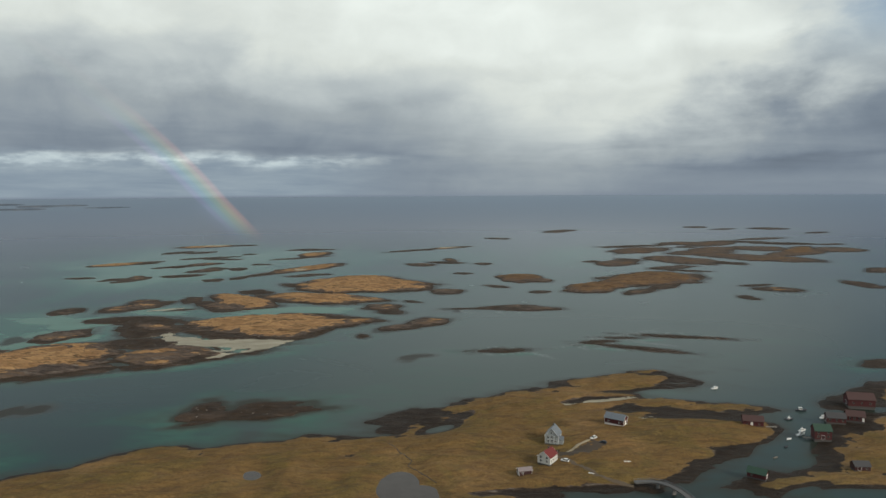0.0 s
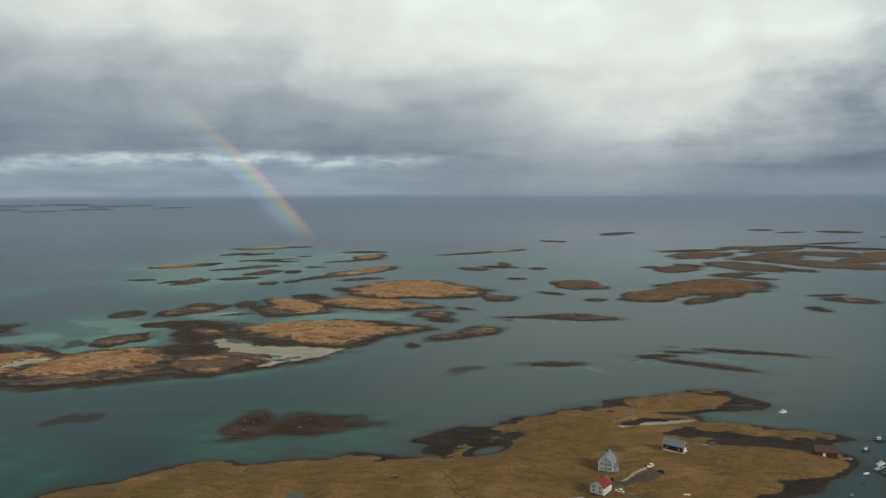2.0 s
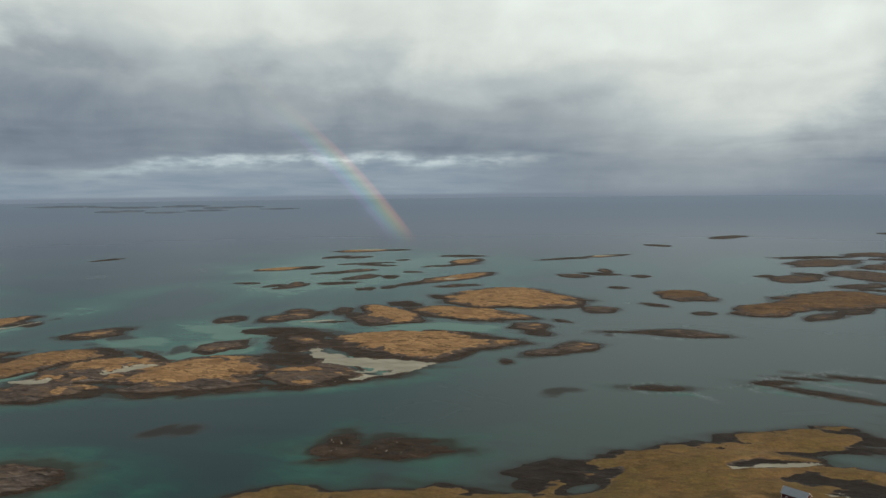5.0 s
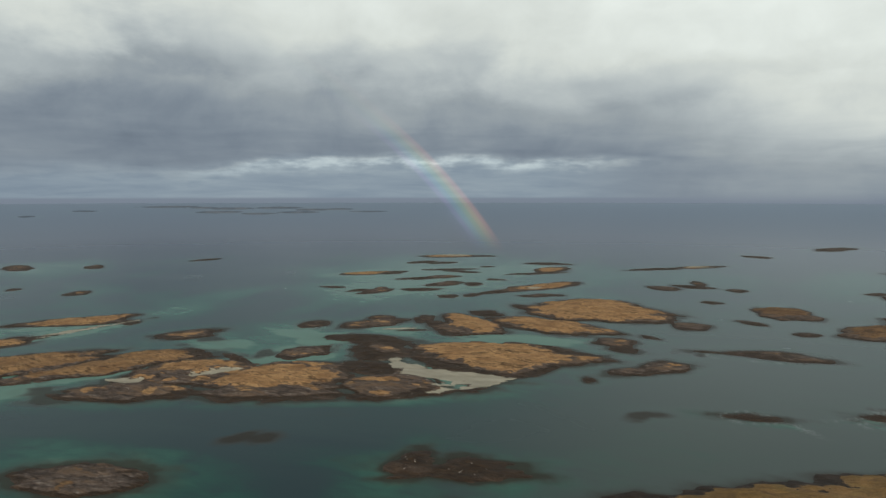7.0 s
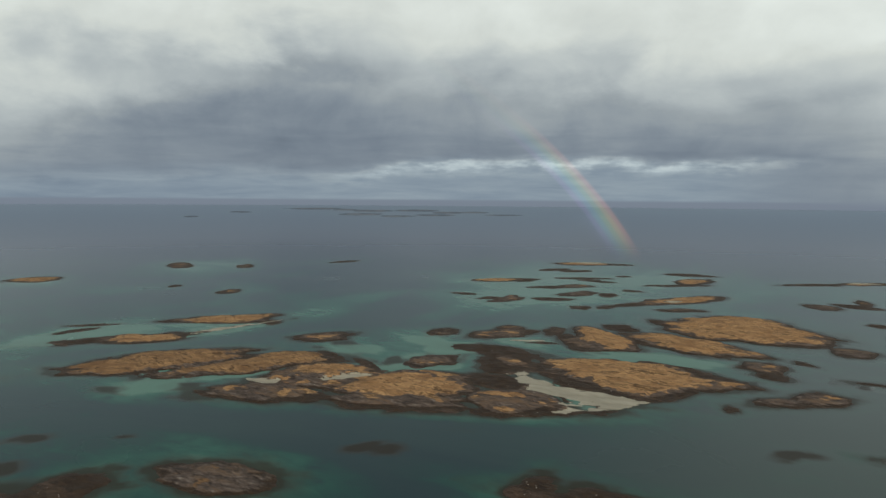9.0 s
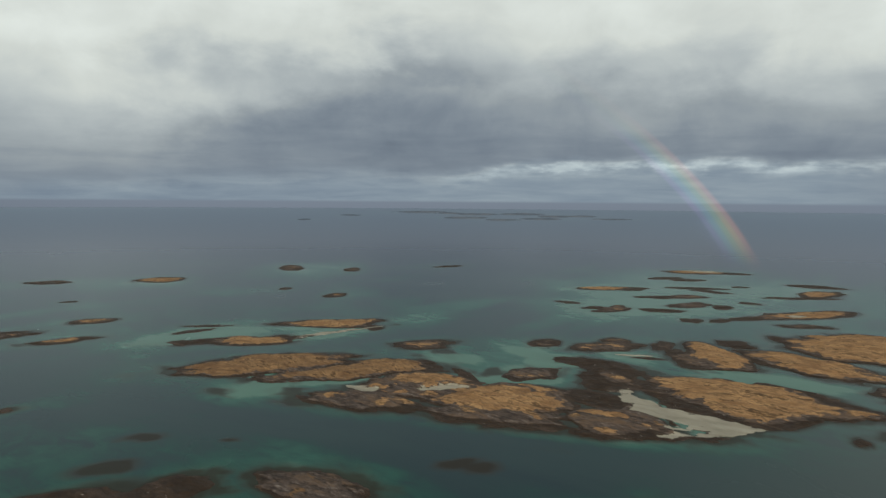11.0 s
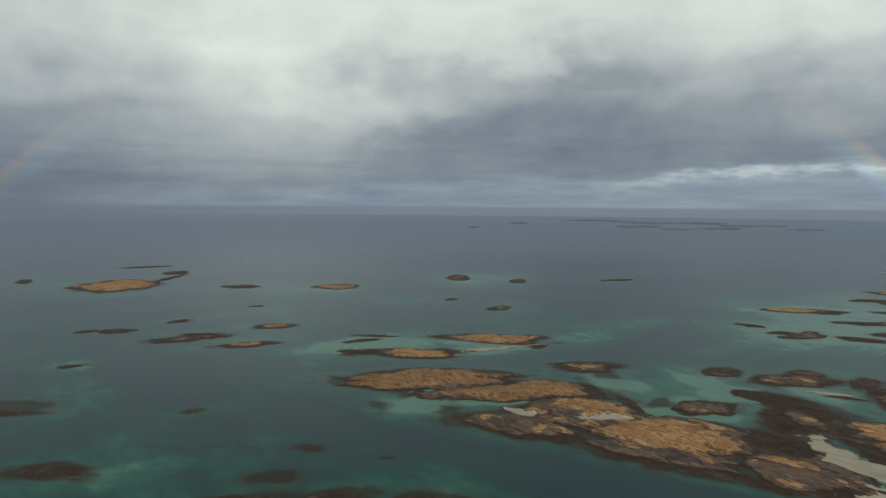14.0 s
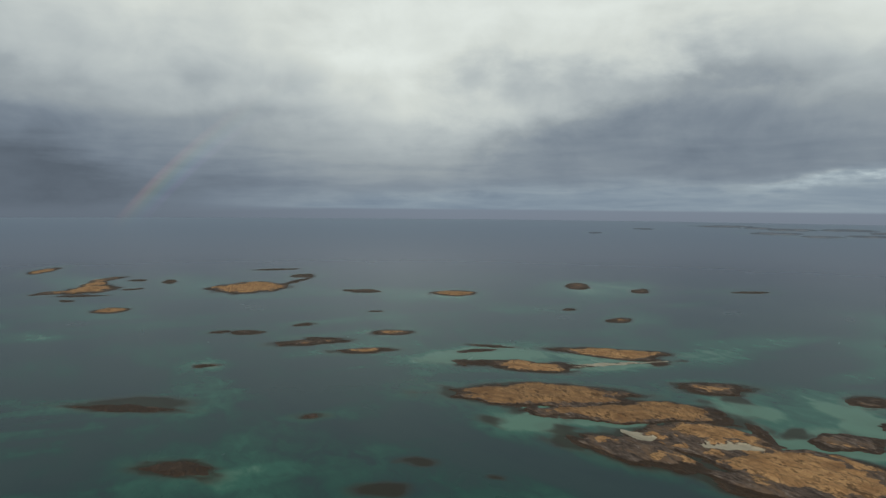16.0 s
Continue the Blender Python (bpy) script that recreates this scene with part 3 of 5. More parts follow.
landform("islet", [("rock", -339, 923, 28.3, 11.8, 108)], 1.4, 1045, 2.2, "low dark rocky islet ringed by brown wrack", "islet", group="skerries")
landform("islet", [("rock", -460, 836, 24.2, 17.8, 101)], 1.2, 1052, 2.1, "low dark rocky islet ringed by brown wrack", "islet", group="skerries")
landform("island", [("turf", -260, 903, 58.4, 29.6, 135), ("turf", -292, 942, 33.7, 20.8, 125), ("rock", -256, 874, 51.1, 28.3, 175),
    ("kelp", -296, 878, 38.9, 14.0, 127), ("turf", -168, 932, 90.6, 41.9, 156), ("turf", -168, 933, 56.8, 39.4, 136),
    ("kelp", -163, 911, 83.6, 25.1, 172), ("kelp", -270, 994, 27.7, 20.9, 135)], 5.0, 1059, 1.9, "low island of golden dry grass with dark wrack edge", "island")
landform("island", [("turf", -121, 1060, 109.1, 77.7, 176), ("turf", -142, 1108, 77.1, 64.9, 40), ("kelp", -219, 1052, 43.5, 16.7, 134),
    ("rock", -97, 1027, 86.0, 35.6, 15), ("kelp", -60, 1013, 48.6, 25.5, 22)], 6.0, 1066, 2.2, "low island of golden dry grass with dark wrack edge", "island")
landform("islet", [("rock", -78, 853, 24.9, 22.0, 122), ("kelp", -67, 823, 18.5, 12.9, 142), ("turf", -73, 842, 10.7, 8.4, 108)], 2.4, 1073, 1.8, "low dark rocky islet ringed by brown wrack", "islet", group="skerries")
landform("islet", [("rock", -47, 726, 25.3, 13.5, 37), ("rock", -17, 756, 27.9, 20.8, 50), ("turf", -13, 755, 11.0, 7.9, 8),
    ("turf", -52, 721, 9.5, 5.3, 30)], 2.6, 1080, 1.6, "low dark rocky islet ringed by brown wrack", "islet", group="skerries")
landform("reef", [("kelp", -40, 899, 11.2, 5.7, 137)], 0.7, 1087, 2.0, "half-drowned reef covered in dark brown kelp", "reef", group="skerries")
landform("islet", [("turf", -750, 590, 53.2, 25.6, 46), ("turf", -772, 588, 26.9, 22.2, 133), ("kelp", -768, 585, 79.9, 18.6, 55)], 2.4, 1094, 2.2, "low islet of golden dry grass with dark wrack edge", "islet", group="skerries")
landform("reef", [("sand", -720, 693, 66.7, 5.8, 77), ("kelp", -695, 762, 13.9, 11.1, 113)], 0.6, 1101, 2.3, "half-drowned reef covered in dark brown kelp", "reef", group="skerries")
landform("islet", [("turf", -768, 751, 66.5, 33.9, 51), ("rock", -768, 729, 64.9, 18.1, 34)], 2.4, 1108, 2.4, "low islet of golden dry grass with dark wrack edge", "islet", group="skerries")
landform("reef", [("kelp", -865, 581, 27.4, 10.3, 82), ("kelp", -884, 613, 24.5, 8.1, 47)], 0.6, 1115, 2.4, "half-drowned reef covered in dark brown kelp", "reef", group="skerries")
landform("islet", [("rock", -573, 728, 38.0, 24.3, 62), ("turf", -566, 734, 20.5, 11.5, 72)], 1.7, 1122, 2.1, "low dark rocky islet ringed by brown wrack", "islet", group="skerries")
landform("islet", [("turf", -631, 1853, 78.4, 45.3, 26), ("sand", -628, 1881, 51.6, 25.0, 25), ("kelp", -542, 1881, 31.4, 20.5, 29)], 1.5, 1129, 4.5, "low islet of golden dry grass with dark wrack edge", "islet", group="skerries")
landform("reef", [("kelp", -642, 1664, 40.4, 20.4, 55)], 0.9, 1136, 4.1, "half-drowned reef covered in dark brown kelp", "reef", group="skerries")
landform("reef", [("kelp", -580, 1668, 39.8, 21.6, 41)], 0.9, 1143, 4.1, "half-drowned reef covered in dark brown kelp", "reef", group="skerries")
landform("islet", [("turf", -661, 1396, 60.6, 33.4, 45), ("kelp", -607, 1426, 33.6, 14.4, 63)], 1.6, 1150, 3.6, "low islet of golden dry grass with dark wrack edge", "islet", group="skerries")
landform("reef", [("kelp", -524, 1524, 64.9, 16.2, 30)], 0.9, 1157, 3.7, "half-drowned reef covered in dark brown kelp", "reef", group="skerries")
landform("reef", [("kelp", -473, 1496, 43.9, 16.8, 178)], 0.9, 1164, 3.6, "half-drowned reef covered in dark brown kelp", "reef", group="skerries")
landform("reef", [("kelp", -522, 1347, 41.5, 19.8, 41)], 1.0, 1171, 3.3, "half-drowned reef covered in dark brown kelp", "reef", group="skerries")
landform("islet", [("rock", -481, 1392, 39.0, 26.0, 59)], 1.3, 1178, 3.4, "low dark rocky islet ringed by brown wrack", "islet", group="skerries")
landform("islet", [("rock", -440, 1288, 50.6, 26.3, 66)], 1.2, 1185, 3.1, "low dark rocky islet ringed by brown wrack", "islet", group="skerries")
landform("reef", [("kelp", -388, 1300, 24.8, 17.0, 102)], 0.9, 1192, 3.1, "half-drowned reef covered in dark brown kelp", "reef", group="skerries")
landform("reef", [("kelp", -369, 1379, 18.2, 13.4, 1)], 0.8, 1199, 3.3, "half-drowned reef covered in dark brown kelp", "reef", group="skerries")
landform("islet", [("kelp", -551, 1146, 28.0, 15.5, 44), ("rock", -519, 1152, 41.4, 24.6, 79), ("rock", -528, 1184, 18.9, 13.9, 117)], 1.4, 1206, 2.9, "low dark rocky islet ringed by brown wrack", "islet", group="skerries")
landform("reef", [("kelp", -454, 1196, 35.5, 19.0, 24)], 0.9, 1213, 2.9, "half-drowned reef covered in dark brown kelp", "reef", group="skerries")
landform("reef", [("rock", -382, 1135, 20.5, 16.0, 104)], 1.0, 1220, 2.7, "half-drowned reef covered in dark brown kelp", "reef", group="skerries")
landform("reef", [("kelp", -348, 1159, 19.5, 11.4, 75), ("kelp", -322, 1207, 38.3, 14.1, 50)], 0.9, 1227, 2.8, "half-drowned reef covered in dark brown kelp", "reef", group="skerries")
landform("islet", [("turf", -255, 1310, 84.4, 36.2, 57), ("rock", -285, 1262, 48.8, 22.6, 60), ("sand", -265, 1278, 19.4, 8.1, 57)], 2.2, 1234, 3.0, "low islet of golden dry grass with dark wrack edge", "islet", group="skerries")
landform("islet", [("rock", -235, 1195, 34.1, 18.2, 36)], 1.2, 1241, 2.8, "low dark rocky islet ringed by brown wrack", "islet", group="skerries")
landform("reef", [("kelp", -335, 1731, 55.1, 27.1, 179)], 0.9, 1248, 4.1, "half-drowned reef covered in dark brown kelp", "reef", group="skerries")
landform("islet", [("turf", -301, 1604, 65.3, 36.5, 73)], 1.4, 1255, 3.8, "low islet of golden dry grass with dark wrack edge", "islet", group="skerries")
landform("reef", [("kelp", -315, 1513, 66.8, 14.8, 34)], 0.9, 1262, 3.6, "half-drowned reef covered in dark brown kelp", "reef", group="skerries")
landform("reef", [("kelp", -455, 1614, 16.3, 13.5, 42)], 0.7, 1269, 3.9, "half-drowned reef covered in dark brown kelp", "reef", group="skerries")
landform("reef", [("kelp", -617, 1170, 21.1, 11.8, 5)], 0.8, 1276, 3.0, "half-drowned reef covered in dark brown kelp", "reef", group="skerries")
landform("island", [("turf", 338, 1120, 103.6, 64.6, 38), ("turf", 356, 1154, 72.8, 48.6, 46), ("turf", 233, 1029, 61.9, 37.4, 46),
    ("rock", 227, 1023, 59.0, 38.2, 45), ("kelp", 406, 1130, 36.3, 23.5, 41)], 5.0, 1283, 2.5, "low brown heath island with dark rocky shore", "island", lush=-1.0)
landform("islet", [("rock", 280, 979, 33.4, 16.1, 48)], 1.5, 1290, 2.4, "low dark rocky islet ringed by brown wrack", "islet", group="skerries")
landform("islet", [("rock", 327, 1021, 36.5, 14.5, 46)], 1.5, 1297, 2.6, "low dark rocky islet ringed by brown wrack", "islet", group="skerries")
landform("islet", [("rock", 425, 1283, 54.4, 22.1, 30), ("kelp", 430, 1231, 28.7, 11.1, 158)], 1.3, 1304, 3.1, "low dark rocky islet ringed by brown wrack", "islet", group="skerries")
landform("islet", [("rock", 346, 1370, 62.2, 39.3, 53), ("kelp", 304, 1400, 19.7, 16.9, 40), ("kelp", 385, 1436, 32.9, 19.6, 116)], 2.0, 1311, 3.4, "low brown heath islet with dark rocky shore", "islet", lush=-1.0, group="skerries")
landform("islet", [("rock", 488, 1418, 89.3, 60.0, 110), ("kelp", 547, 1363, 51.0, 27.3, 148)], 2.0, 1318, 3.5, "low brown heath islet with dark rocky shore", "islet", lush=-1.0, group="skerries")
landform("islet", [("rock", 662, 1462, 124.1, 64.8, 136), ("kelp", 704, 1410, 54.6, 38.2, 148)], 2.2, 1325, 3.8, "low brown heath islet with dark rocky shore", "islet", lush=-1.0, group="skerries")
landform("islet", [("rock", 475, 1662, 100.4, 59.4, 44), ("kelp", 489, 1780, 98.9, 24.9, 20)], 2.0, 1332, 4.1, "low brown heath islet with dark rocky shore", "islet", lush=-1.0, group="skerries")
landform("islet", [("rock", 590, 1584, 90.1, 50.9, 23)], 1.8, 1339, 4.0, "low brown heath islet with dark rocky shore", "islet", lush=-1.0, group="skerries")
landform("islet", [("rock", 656, 1673, 81.7, 44.4, 45), ("kelp", 615, 1743, 25.2, 21.9, 104)], 1.8, 1346, 4.3, "low brown heath islet with dark rocky shore", "islet", lush=-1.0, group="skerries")
landform("islet", [("rock", 640, 1869, 70.1, 45.1, 30)], 1.6, 1353, 4.7, "low brown heath islet with dark rocky shore", "islet", lush=-1.0, group="skerries")
landform("islet", [("rock", 716, 1852, 98.6, 53.4, 46), ("kelp", 815, 1925, 75.5, 36.2, 170)], 1.8, 1360, 4.7, "low brown heath islet with dark rocky shore", "islet", lush=-1.0, group="skerries")
landform("islet", [("rock", 774, 1690, 72.5, 69.1, 80), ("kelp", 907, 1843, 92.2, 42.7, 165)], 1.8, 1367, 4.4, "low brown heath islet with dark rocky shore", "islet", lush=-1.0, group="skerries")
landform("islet", [("rock", 798, 1555, 97.8, 40.0, 30), ("turf", 847, 1636, 113.1, 31.0, 56)], 2.6, 1374, 4.2, "low brown heath islet with dark rocky shore", "islet", lush=-1.0, group="skerries")
landform("islet", [("rock", 941, 1644, 80.6, 52.7, 62)], 1.8, 1381, 4.5, "low brown heath islet with dark rocky shore", "islet", lush=-1.0, group="skerries")
landform("reef", [("rock", 934, 2026, 96.4, 28.9, 24)], 1.0, 1388, 5.3, "half-drowned reef covered in dark brown kelp", "reef", group="skerries")
landform("reef", [("rock", 1021, 1810, 33.2, 21.3, 29)], 0.9, 1395, 4.9, "half-drowned reef covered in dark brown kelp", "reef", group="skerries")
landform("islet", [("rock", 487, 987, 30.0, 25.2, 157), ("kelp", 475, 1037, 22.0, 10.0, 16)], 1.4, 1402, 2.6, "low dark rocky islet ringed by brown wrack", "islet", group="skerries")
landform("reef", [("kelp", 408, 914, 17.8, 11.7, 92)], 0.5, 1409, 2.4, "half-drowned reef covered in dark brown kelp", "reef", group="skerries")
landform("islet", [("rock", 634, 1039, 38.8, 19.9, 90)], 1.4, 1416, 2.9, "low dark rocky islet ringed by brown wrack", "islet", group="skerries")
landform("islet", [("rock", 777, 1221, 42.6, 25.2, 45)], 1.3, 1423, 3.4, "low dark rocky islet ringed by brown wrack", "islet", group="skerries")
landform("reef", [("kelp", 232, 671, 39.6, 7.2, 165)], 0.6, 1430, 1.7, "half-drowned reef covered in dark brown kelp", "reef", group="skerries")
landform("reef", [("kelp", 172, 668, 15.2, 4.0, 174)], 0.5, 1437, 1.4, "half-drowned reef covered in dark brown kelp", "reef", group="skerries")
landform("reef", [("kelp", 146, 649, 16.0, 7.3, 27), ("kelp", 178, 622, 32.9, 7.0, 153)], 0.7, 1444, 1.5, "half-drowned reef covered in dark brown kelp", "reef", group="skerries")
landform("reef", [("kelp", 52, 617, 22.0, 7.7, 6)], 0.7, 1451, 1.5, "half-drowned reef covered in dark brown kelp", "reef", group="skerries")
landform("reef", [("rock", 981, 2690, 59.5, 43.8, 52)], 0.8, 1458, 6.5, "half-drowned reef covered in dark brown kelp", "reef", group="skerries")
landform("reef", [("rock", 1030, 2541, 66.2, 33.2, 41)], 0.8, 1465, 6.5, "half-drowned reef covered in dark brown kelp", "reef", group="skerries")
landform("reef", [("rock", 1204, 2559, 74.5, 65.4, 62)], 0.9, 1472, 6.5, "half-drowned reef covered in dark brown kelp", "reef", group="skerries")
landform("reef", [("rock", 1248, 2306, 56.8, 23.7, 41)], 0.8, 1479, 6.2, "half-drowned reef covered in dark brown kelp", "reef", group="skerries")
landform("islet", [("turf", 127, 1153, 47.0, 36.7, 88), ("rock", 153, 1106, 26.3, 20.3, 141), ("rock", 123, 1111, 29.3, 26.8, 108)], 3.4, 1486, 2.7, "low brown heath islet with dark rocky shore", "islet", lush=-1.0, group="skerries")
landform("reef", [("rock", 81, 1040, 21.7, 10.9, 140)], 1.0, 1493, 2.5, "half-drowned reef covered in dark brown kelp", "reef", group="skerries")
landform("reef", [("rock", 137, 981, 14.3, 12.9, 37)], 1.0, 1500, 2.4, "half-drowned reef covered in dark brown kelp", "reef", group="skerries")
landform("islet", [("rock", 96, 846, 39.9, 21.0, 171), ("kelp", 44, 842, 25.8, 7.3, 8)], 1.6, 1507, 2.0, "low dark rocky islet ringed by brown wrack", "islet", group="skerries")
landform("reef", [("kelp", -157, 441, 19.1, 16.1, 83), ("kelp", -157, 445, 20.1, 12.3, 106), ("kelp", -120, 447, 29.5, 16.0, 17),
    ("kelp", -119, 450, 19.6, 15.6, 129), ("kelp", -130, 444, 34.3, 10.9, 7)], 1.5, 1514, 1.1, "dark brown kelp reef with pale stones", "reef", group="skerries")
landform("islet", [("kelp", -66, 1697, 69.0, 16.7, 38), ("turf", 20, 1769, 64.4, 26.2, 40), ("sand", 19, 1774, 31.6, 12.5, 24)], 1.5, 1521, 3.9, "low islet of golden dry grass with dark wrack edge", "islet", group="skerries")
landform("islet", [("rock", -45, 1359, 32.2, 25.0, 130)], 1.4, 1528, 3.1, "low dark rocky islet ringed by brown wrack", "islet", group="skerries")
landform("islet", [("kelp", 6, 1394, 37.4, 20.8, 163), ("rock", 16, 1445, 44.9, 12.0, 102)], 1.6, 1535, 3.2, "low dark rocky islet ringed by brown wrack", "islet", group="skerries")
landform("islet", [("turf", -2400, -69, 100.3, 27.2, 164)], 1.6, 1542, 5.7, "low islet of golden dry grass with dark wrack edge", "islet", group="skerries")
landform("islet", [("turf", -1854, 64, 88.2, 47.6, 156), ("turf", -1961, 72, 60.4, 29.1, 166), ("rock", -1814, 1, 49.6, 25.7, 130),
    ("rock", -2070, 99, 82.1, 23.9, 147), ("rock", -1834, 95, 61.4, 23.1, 146)], 2.0, 1549, 4.3, "low islet of golden dry grass with dark wrack edge", "islet", group="skerries")
landform("reef", [("kelp", -1728, 50, 48.5, 16.4, 78)], 0.9, 1556, 4.1, "half-drowned reef covered in dark brown kelp", "reef", group="skerries")
landform("reef", [("kelp", -1649, 26, 17.1, 10.9, 36)], 0.8, 1563, 3.8, "half-drowned reef covered in dark brown kelp", "reef", group="skerries")
landform("reef", [("kelp", -1819, 159, 22.1, 16.0, 114)], 0.8, 1570, 4.3, "half-drowned reef covered in dark brown kelp", "reef", group="skerries")
landform("reef", [("kelp", -2022, 178, 23.8, 22.2, 3)], 0.9, 1577, 4.8, "half-drowned reef covered in dark brown kelp", "reef", group="skerries")
landform("reef", [("rock", -1960, 252, 42.9, 16.7, 174)], 0.9, 1584, 4.7, "half-drowned reef covered in dark brown kelp", "reef", group="skerries")
landform("islet", [("turf", -1473, 111, 35.9, 34.3, 144)], 1.8, 1591, 3.5, "low islet of golden dry grass with dark wrack edge", "islet", group="skerries")
landform("island", [("turf", -1749, 421, 98.8, 88.7, 151), ("turf", -1794, 441, 77.4, 55.6, 167), ("kelp", -1750, 346, 38.1, 24.3, 35),
    ("kelp", -1836, 555, 102.2, 8.5, 144)], 4.0, 1598, 4.2, "low island of golden dry grass with dark wrack edge", "island")
landform("reef", [("kelp", -2210, 588, 64.9, 27.2, 89), ("rock", -1987, 617, 52.0, 32.9, 149)], 0.9, 1605, 4.9, "half-drowned reef covered in dark brown kelp", "reef", group="skerries")
landform("reef", [("rock", -1160, 268, 15.3, 10.4, 90)], 0.9, 1612, 2.8, "half-drowned reef covered in dark brown kelp", "reef", group="skerries")
landform("islet", [("rock", -1140, 306, 22.4, 17.7, 62)], 1.1, 1619, 2.7, "low dark rocky islet ringed by brown wrack", "islet", group="skerries")
landform("islet", [("rock", -1019, 377, 47.3, 19.5, 84), ("kelp", -1041, 402, 27.2, 8.8, 55)], 1.3, 1626, 2.5, "low dark rocky islet ringed by brown wrack", "islet", group="skerries")
landform("reef", [("rock", -1175, 410, 18.1, 13.8, 103)], 0.9, 1633, 2.9, "half-drowned reef covered in dark brown kelp", "reef", group="skerries")
landform("reef", [("kelp", -923, 216, 14.1, 9.8, 75)], 0.6, 1640, 2.2, "half-drowned reef covered in dark brown kelp", "reef", group="skerries")
landform("reef", [("kelp", -766, 112, 49.0, 10.9, 57)], 0.4, 1647, 1.8, "half-drowned reef covered in dark brown kelp", "reef", group="skerries")
landform("reef", [("kelp", -660, 280, 7.4, 5.5, 86)], 0.3, 1654, 1.6, "half-drowned reef covered in dark brown kelp", "reef", group="skerries")
landform("reef", [("kelp", -570, 148, 23.1, 13.7, 58), ("kelp", -563, 157, 17.1, 8.5, 38)], 0.6, 1661, 1.3, "half-drowned reef covered in dark brown kelp", "reef", group="skerries")
landform("islet", [("rock", -1586, 657, 38.7, 29.6, 41)], 1.0, 1668, 4.0, "low dark rocky islet ringed by brown wrack", "islet", group="skerries")
landform("islet", [("turf", -1458, 843, 52.2, 47.1, 94)], 1.7, 1675, 3.9, "low islet of golden dry grass with dark wrack edge", "islet", group="skerries")
landform("reef", [("rock", -1477, 1206, 53.4, 19.6, 141), ("kelp", -1435, 1199, 35.3, 19.2, 124)], 0.9, 1682, 4.3, "half-drowned reef covered in dark brown kelp", "reef", group="skerries")
landform("reef", [("kelp", -1138, 942, 13.0, 10.2, 108)], 0.8, 1689, 3.4, "half-drowned reef covered in dark brown kelp", "reef", group="skerries")
landform("islet", [("turf", -1046, 518, 22.5, 19.9, 94), ("rock", -1042, 518, 28.5, 20.0, 75)], 1.8, 1696, 2.7, "low islet of golden dry grass with dark wrack edge", "islet", group="skerries")
landform("islet", [("turf", -927, 430, 28.8, 17.4, 76), ("rock", -929, 435, 37.8, 15.5, 76)], 1.7, 1703, 2.3, "low islet of golden dry grass with dark wrack edge", "islet", group="skerries")
landform("reef", [("kelp", -1267, 575, 13.8, 8.7, 66)], 0.7, 1710, 3.0, "half-drowned reef covered in dark brown kelp", "reef", group="skerries")
landform("islet", [("rock", -996, 945, 24.6, 15.4, 104)], 1.0, 1717, 3.1, "low dark rocky islet ringed by brown wrack", "islet", group="skerries")
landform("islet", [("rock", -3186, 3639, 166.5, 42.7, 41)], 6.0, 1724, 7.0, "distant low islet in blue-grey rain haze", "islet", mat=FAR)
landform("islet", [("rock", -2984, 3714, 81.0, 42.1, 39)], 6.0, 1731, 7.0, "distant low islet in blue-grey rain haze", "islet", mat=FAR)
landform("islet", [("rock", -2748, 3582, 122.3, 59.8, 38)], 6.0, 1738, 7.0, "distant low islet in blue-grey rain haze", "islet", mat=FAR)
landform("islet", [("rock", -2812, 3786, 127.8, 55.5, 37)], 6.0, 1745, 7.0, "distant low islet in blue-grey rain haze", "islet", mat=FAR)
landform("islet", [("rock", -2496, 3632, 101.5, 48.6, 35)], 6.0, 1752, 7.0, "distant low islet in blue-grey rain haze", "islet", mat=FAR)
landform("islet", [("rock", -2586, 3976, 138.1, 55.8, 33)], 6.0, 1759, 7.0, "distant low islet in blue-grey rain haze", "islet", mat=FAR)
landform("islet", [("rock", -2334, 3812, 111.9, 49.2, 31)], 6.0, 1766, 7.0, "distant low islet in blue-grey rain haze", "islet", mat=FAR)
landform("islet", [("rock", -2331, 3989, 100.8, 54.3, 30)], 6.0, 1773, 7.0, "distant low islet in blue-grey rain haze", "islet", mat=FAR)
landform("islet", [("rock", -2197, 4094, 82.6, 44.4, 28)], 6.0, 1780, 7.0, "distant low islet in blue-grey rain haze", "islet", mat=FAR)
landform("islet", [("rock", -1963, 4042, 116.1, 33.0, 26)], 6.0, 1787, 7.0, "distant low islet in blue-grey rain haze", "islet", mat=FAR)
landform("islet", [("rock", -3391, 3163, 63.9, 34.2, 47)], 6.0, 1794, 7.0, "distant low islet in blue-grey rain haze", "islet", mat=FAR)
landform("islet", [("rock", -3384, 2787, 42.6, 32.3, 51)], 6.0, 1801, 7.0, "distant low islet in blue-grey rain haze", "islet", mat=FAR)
landform("reef", [("rock", 79, 1371, 20.5, 19.1, 87)], 1.0, 235, 3.2, "low dark rocky reef ringed by brown wrack", "reef", group="skerries")
landform("reef", [("kelp", 33, 1211, 15.9, 14.9, 99)], 0.7, 242, 2.8, "half-drowned reef covered in dark brown kelp", "reef", group="skerries")
landform("islet", [("rock", 5, 990, 27.3, 25.6, 106)], 1.5, 249, 2.2, "low dark rocky islet ringed by brown wrack", "islet", group="skerries")
landform("reef", [("kelp", -41, 895, 9.6, 6.2, 174)], 0.7, 256, 1.2, "half-drowned reef covered in dark brown kelp", "reef", group="skerries")
landform("reef", [("rock", 164, 2104, 44.4, 30.4, 115)], 0.8, 284, 4.9, "low dark rocky reef ringed by brown wrack", "reef", group="skerries")
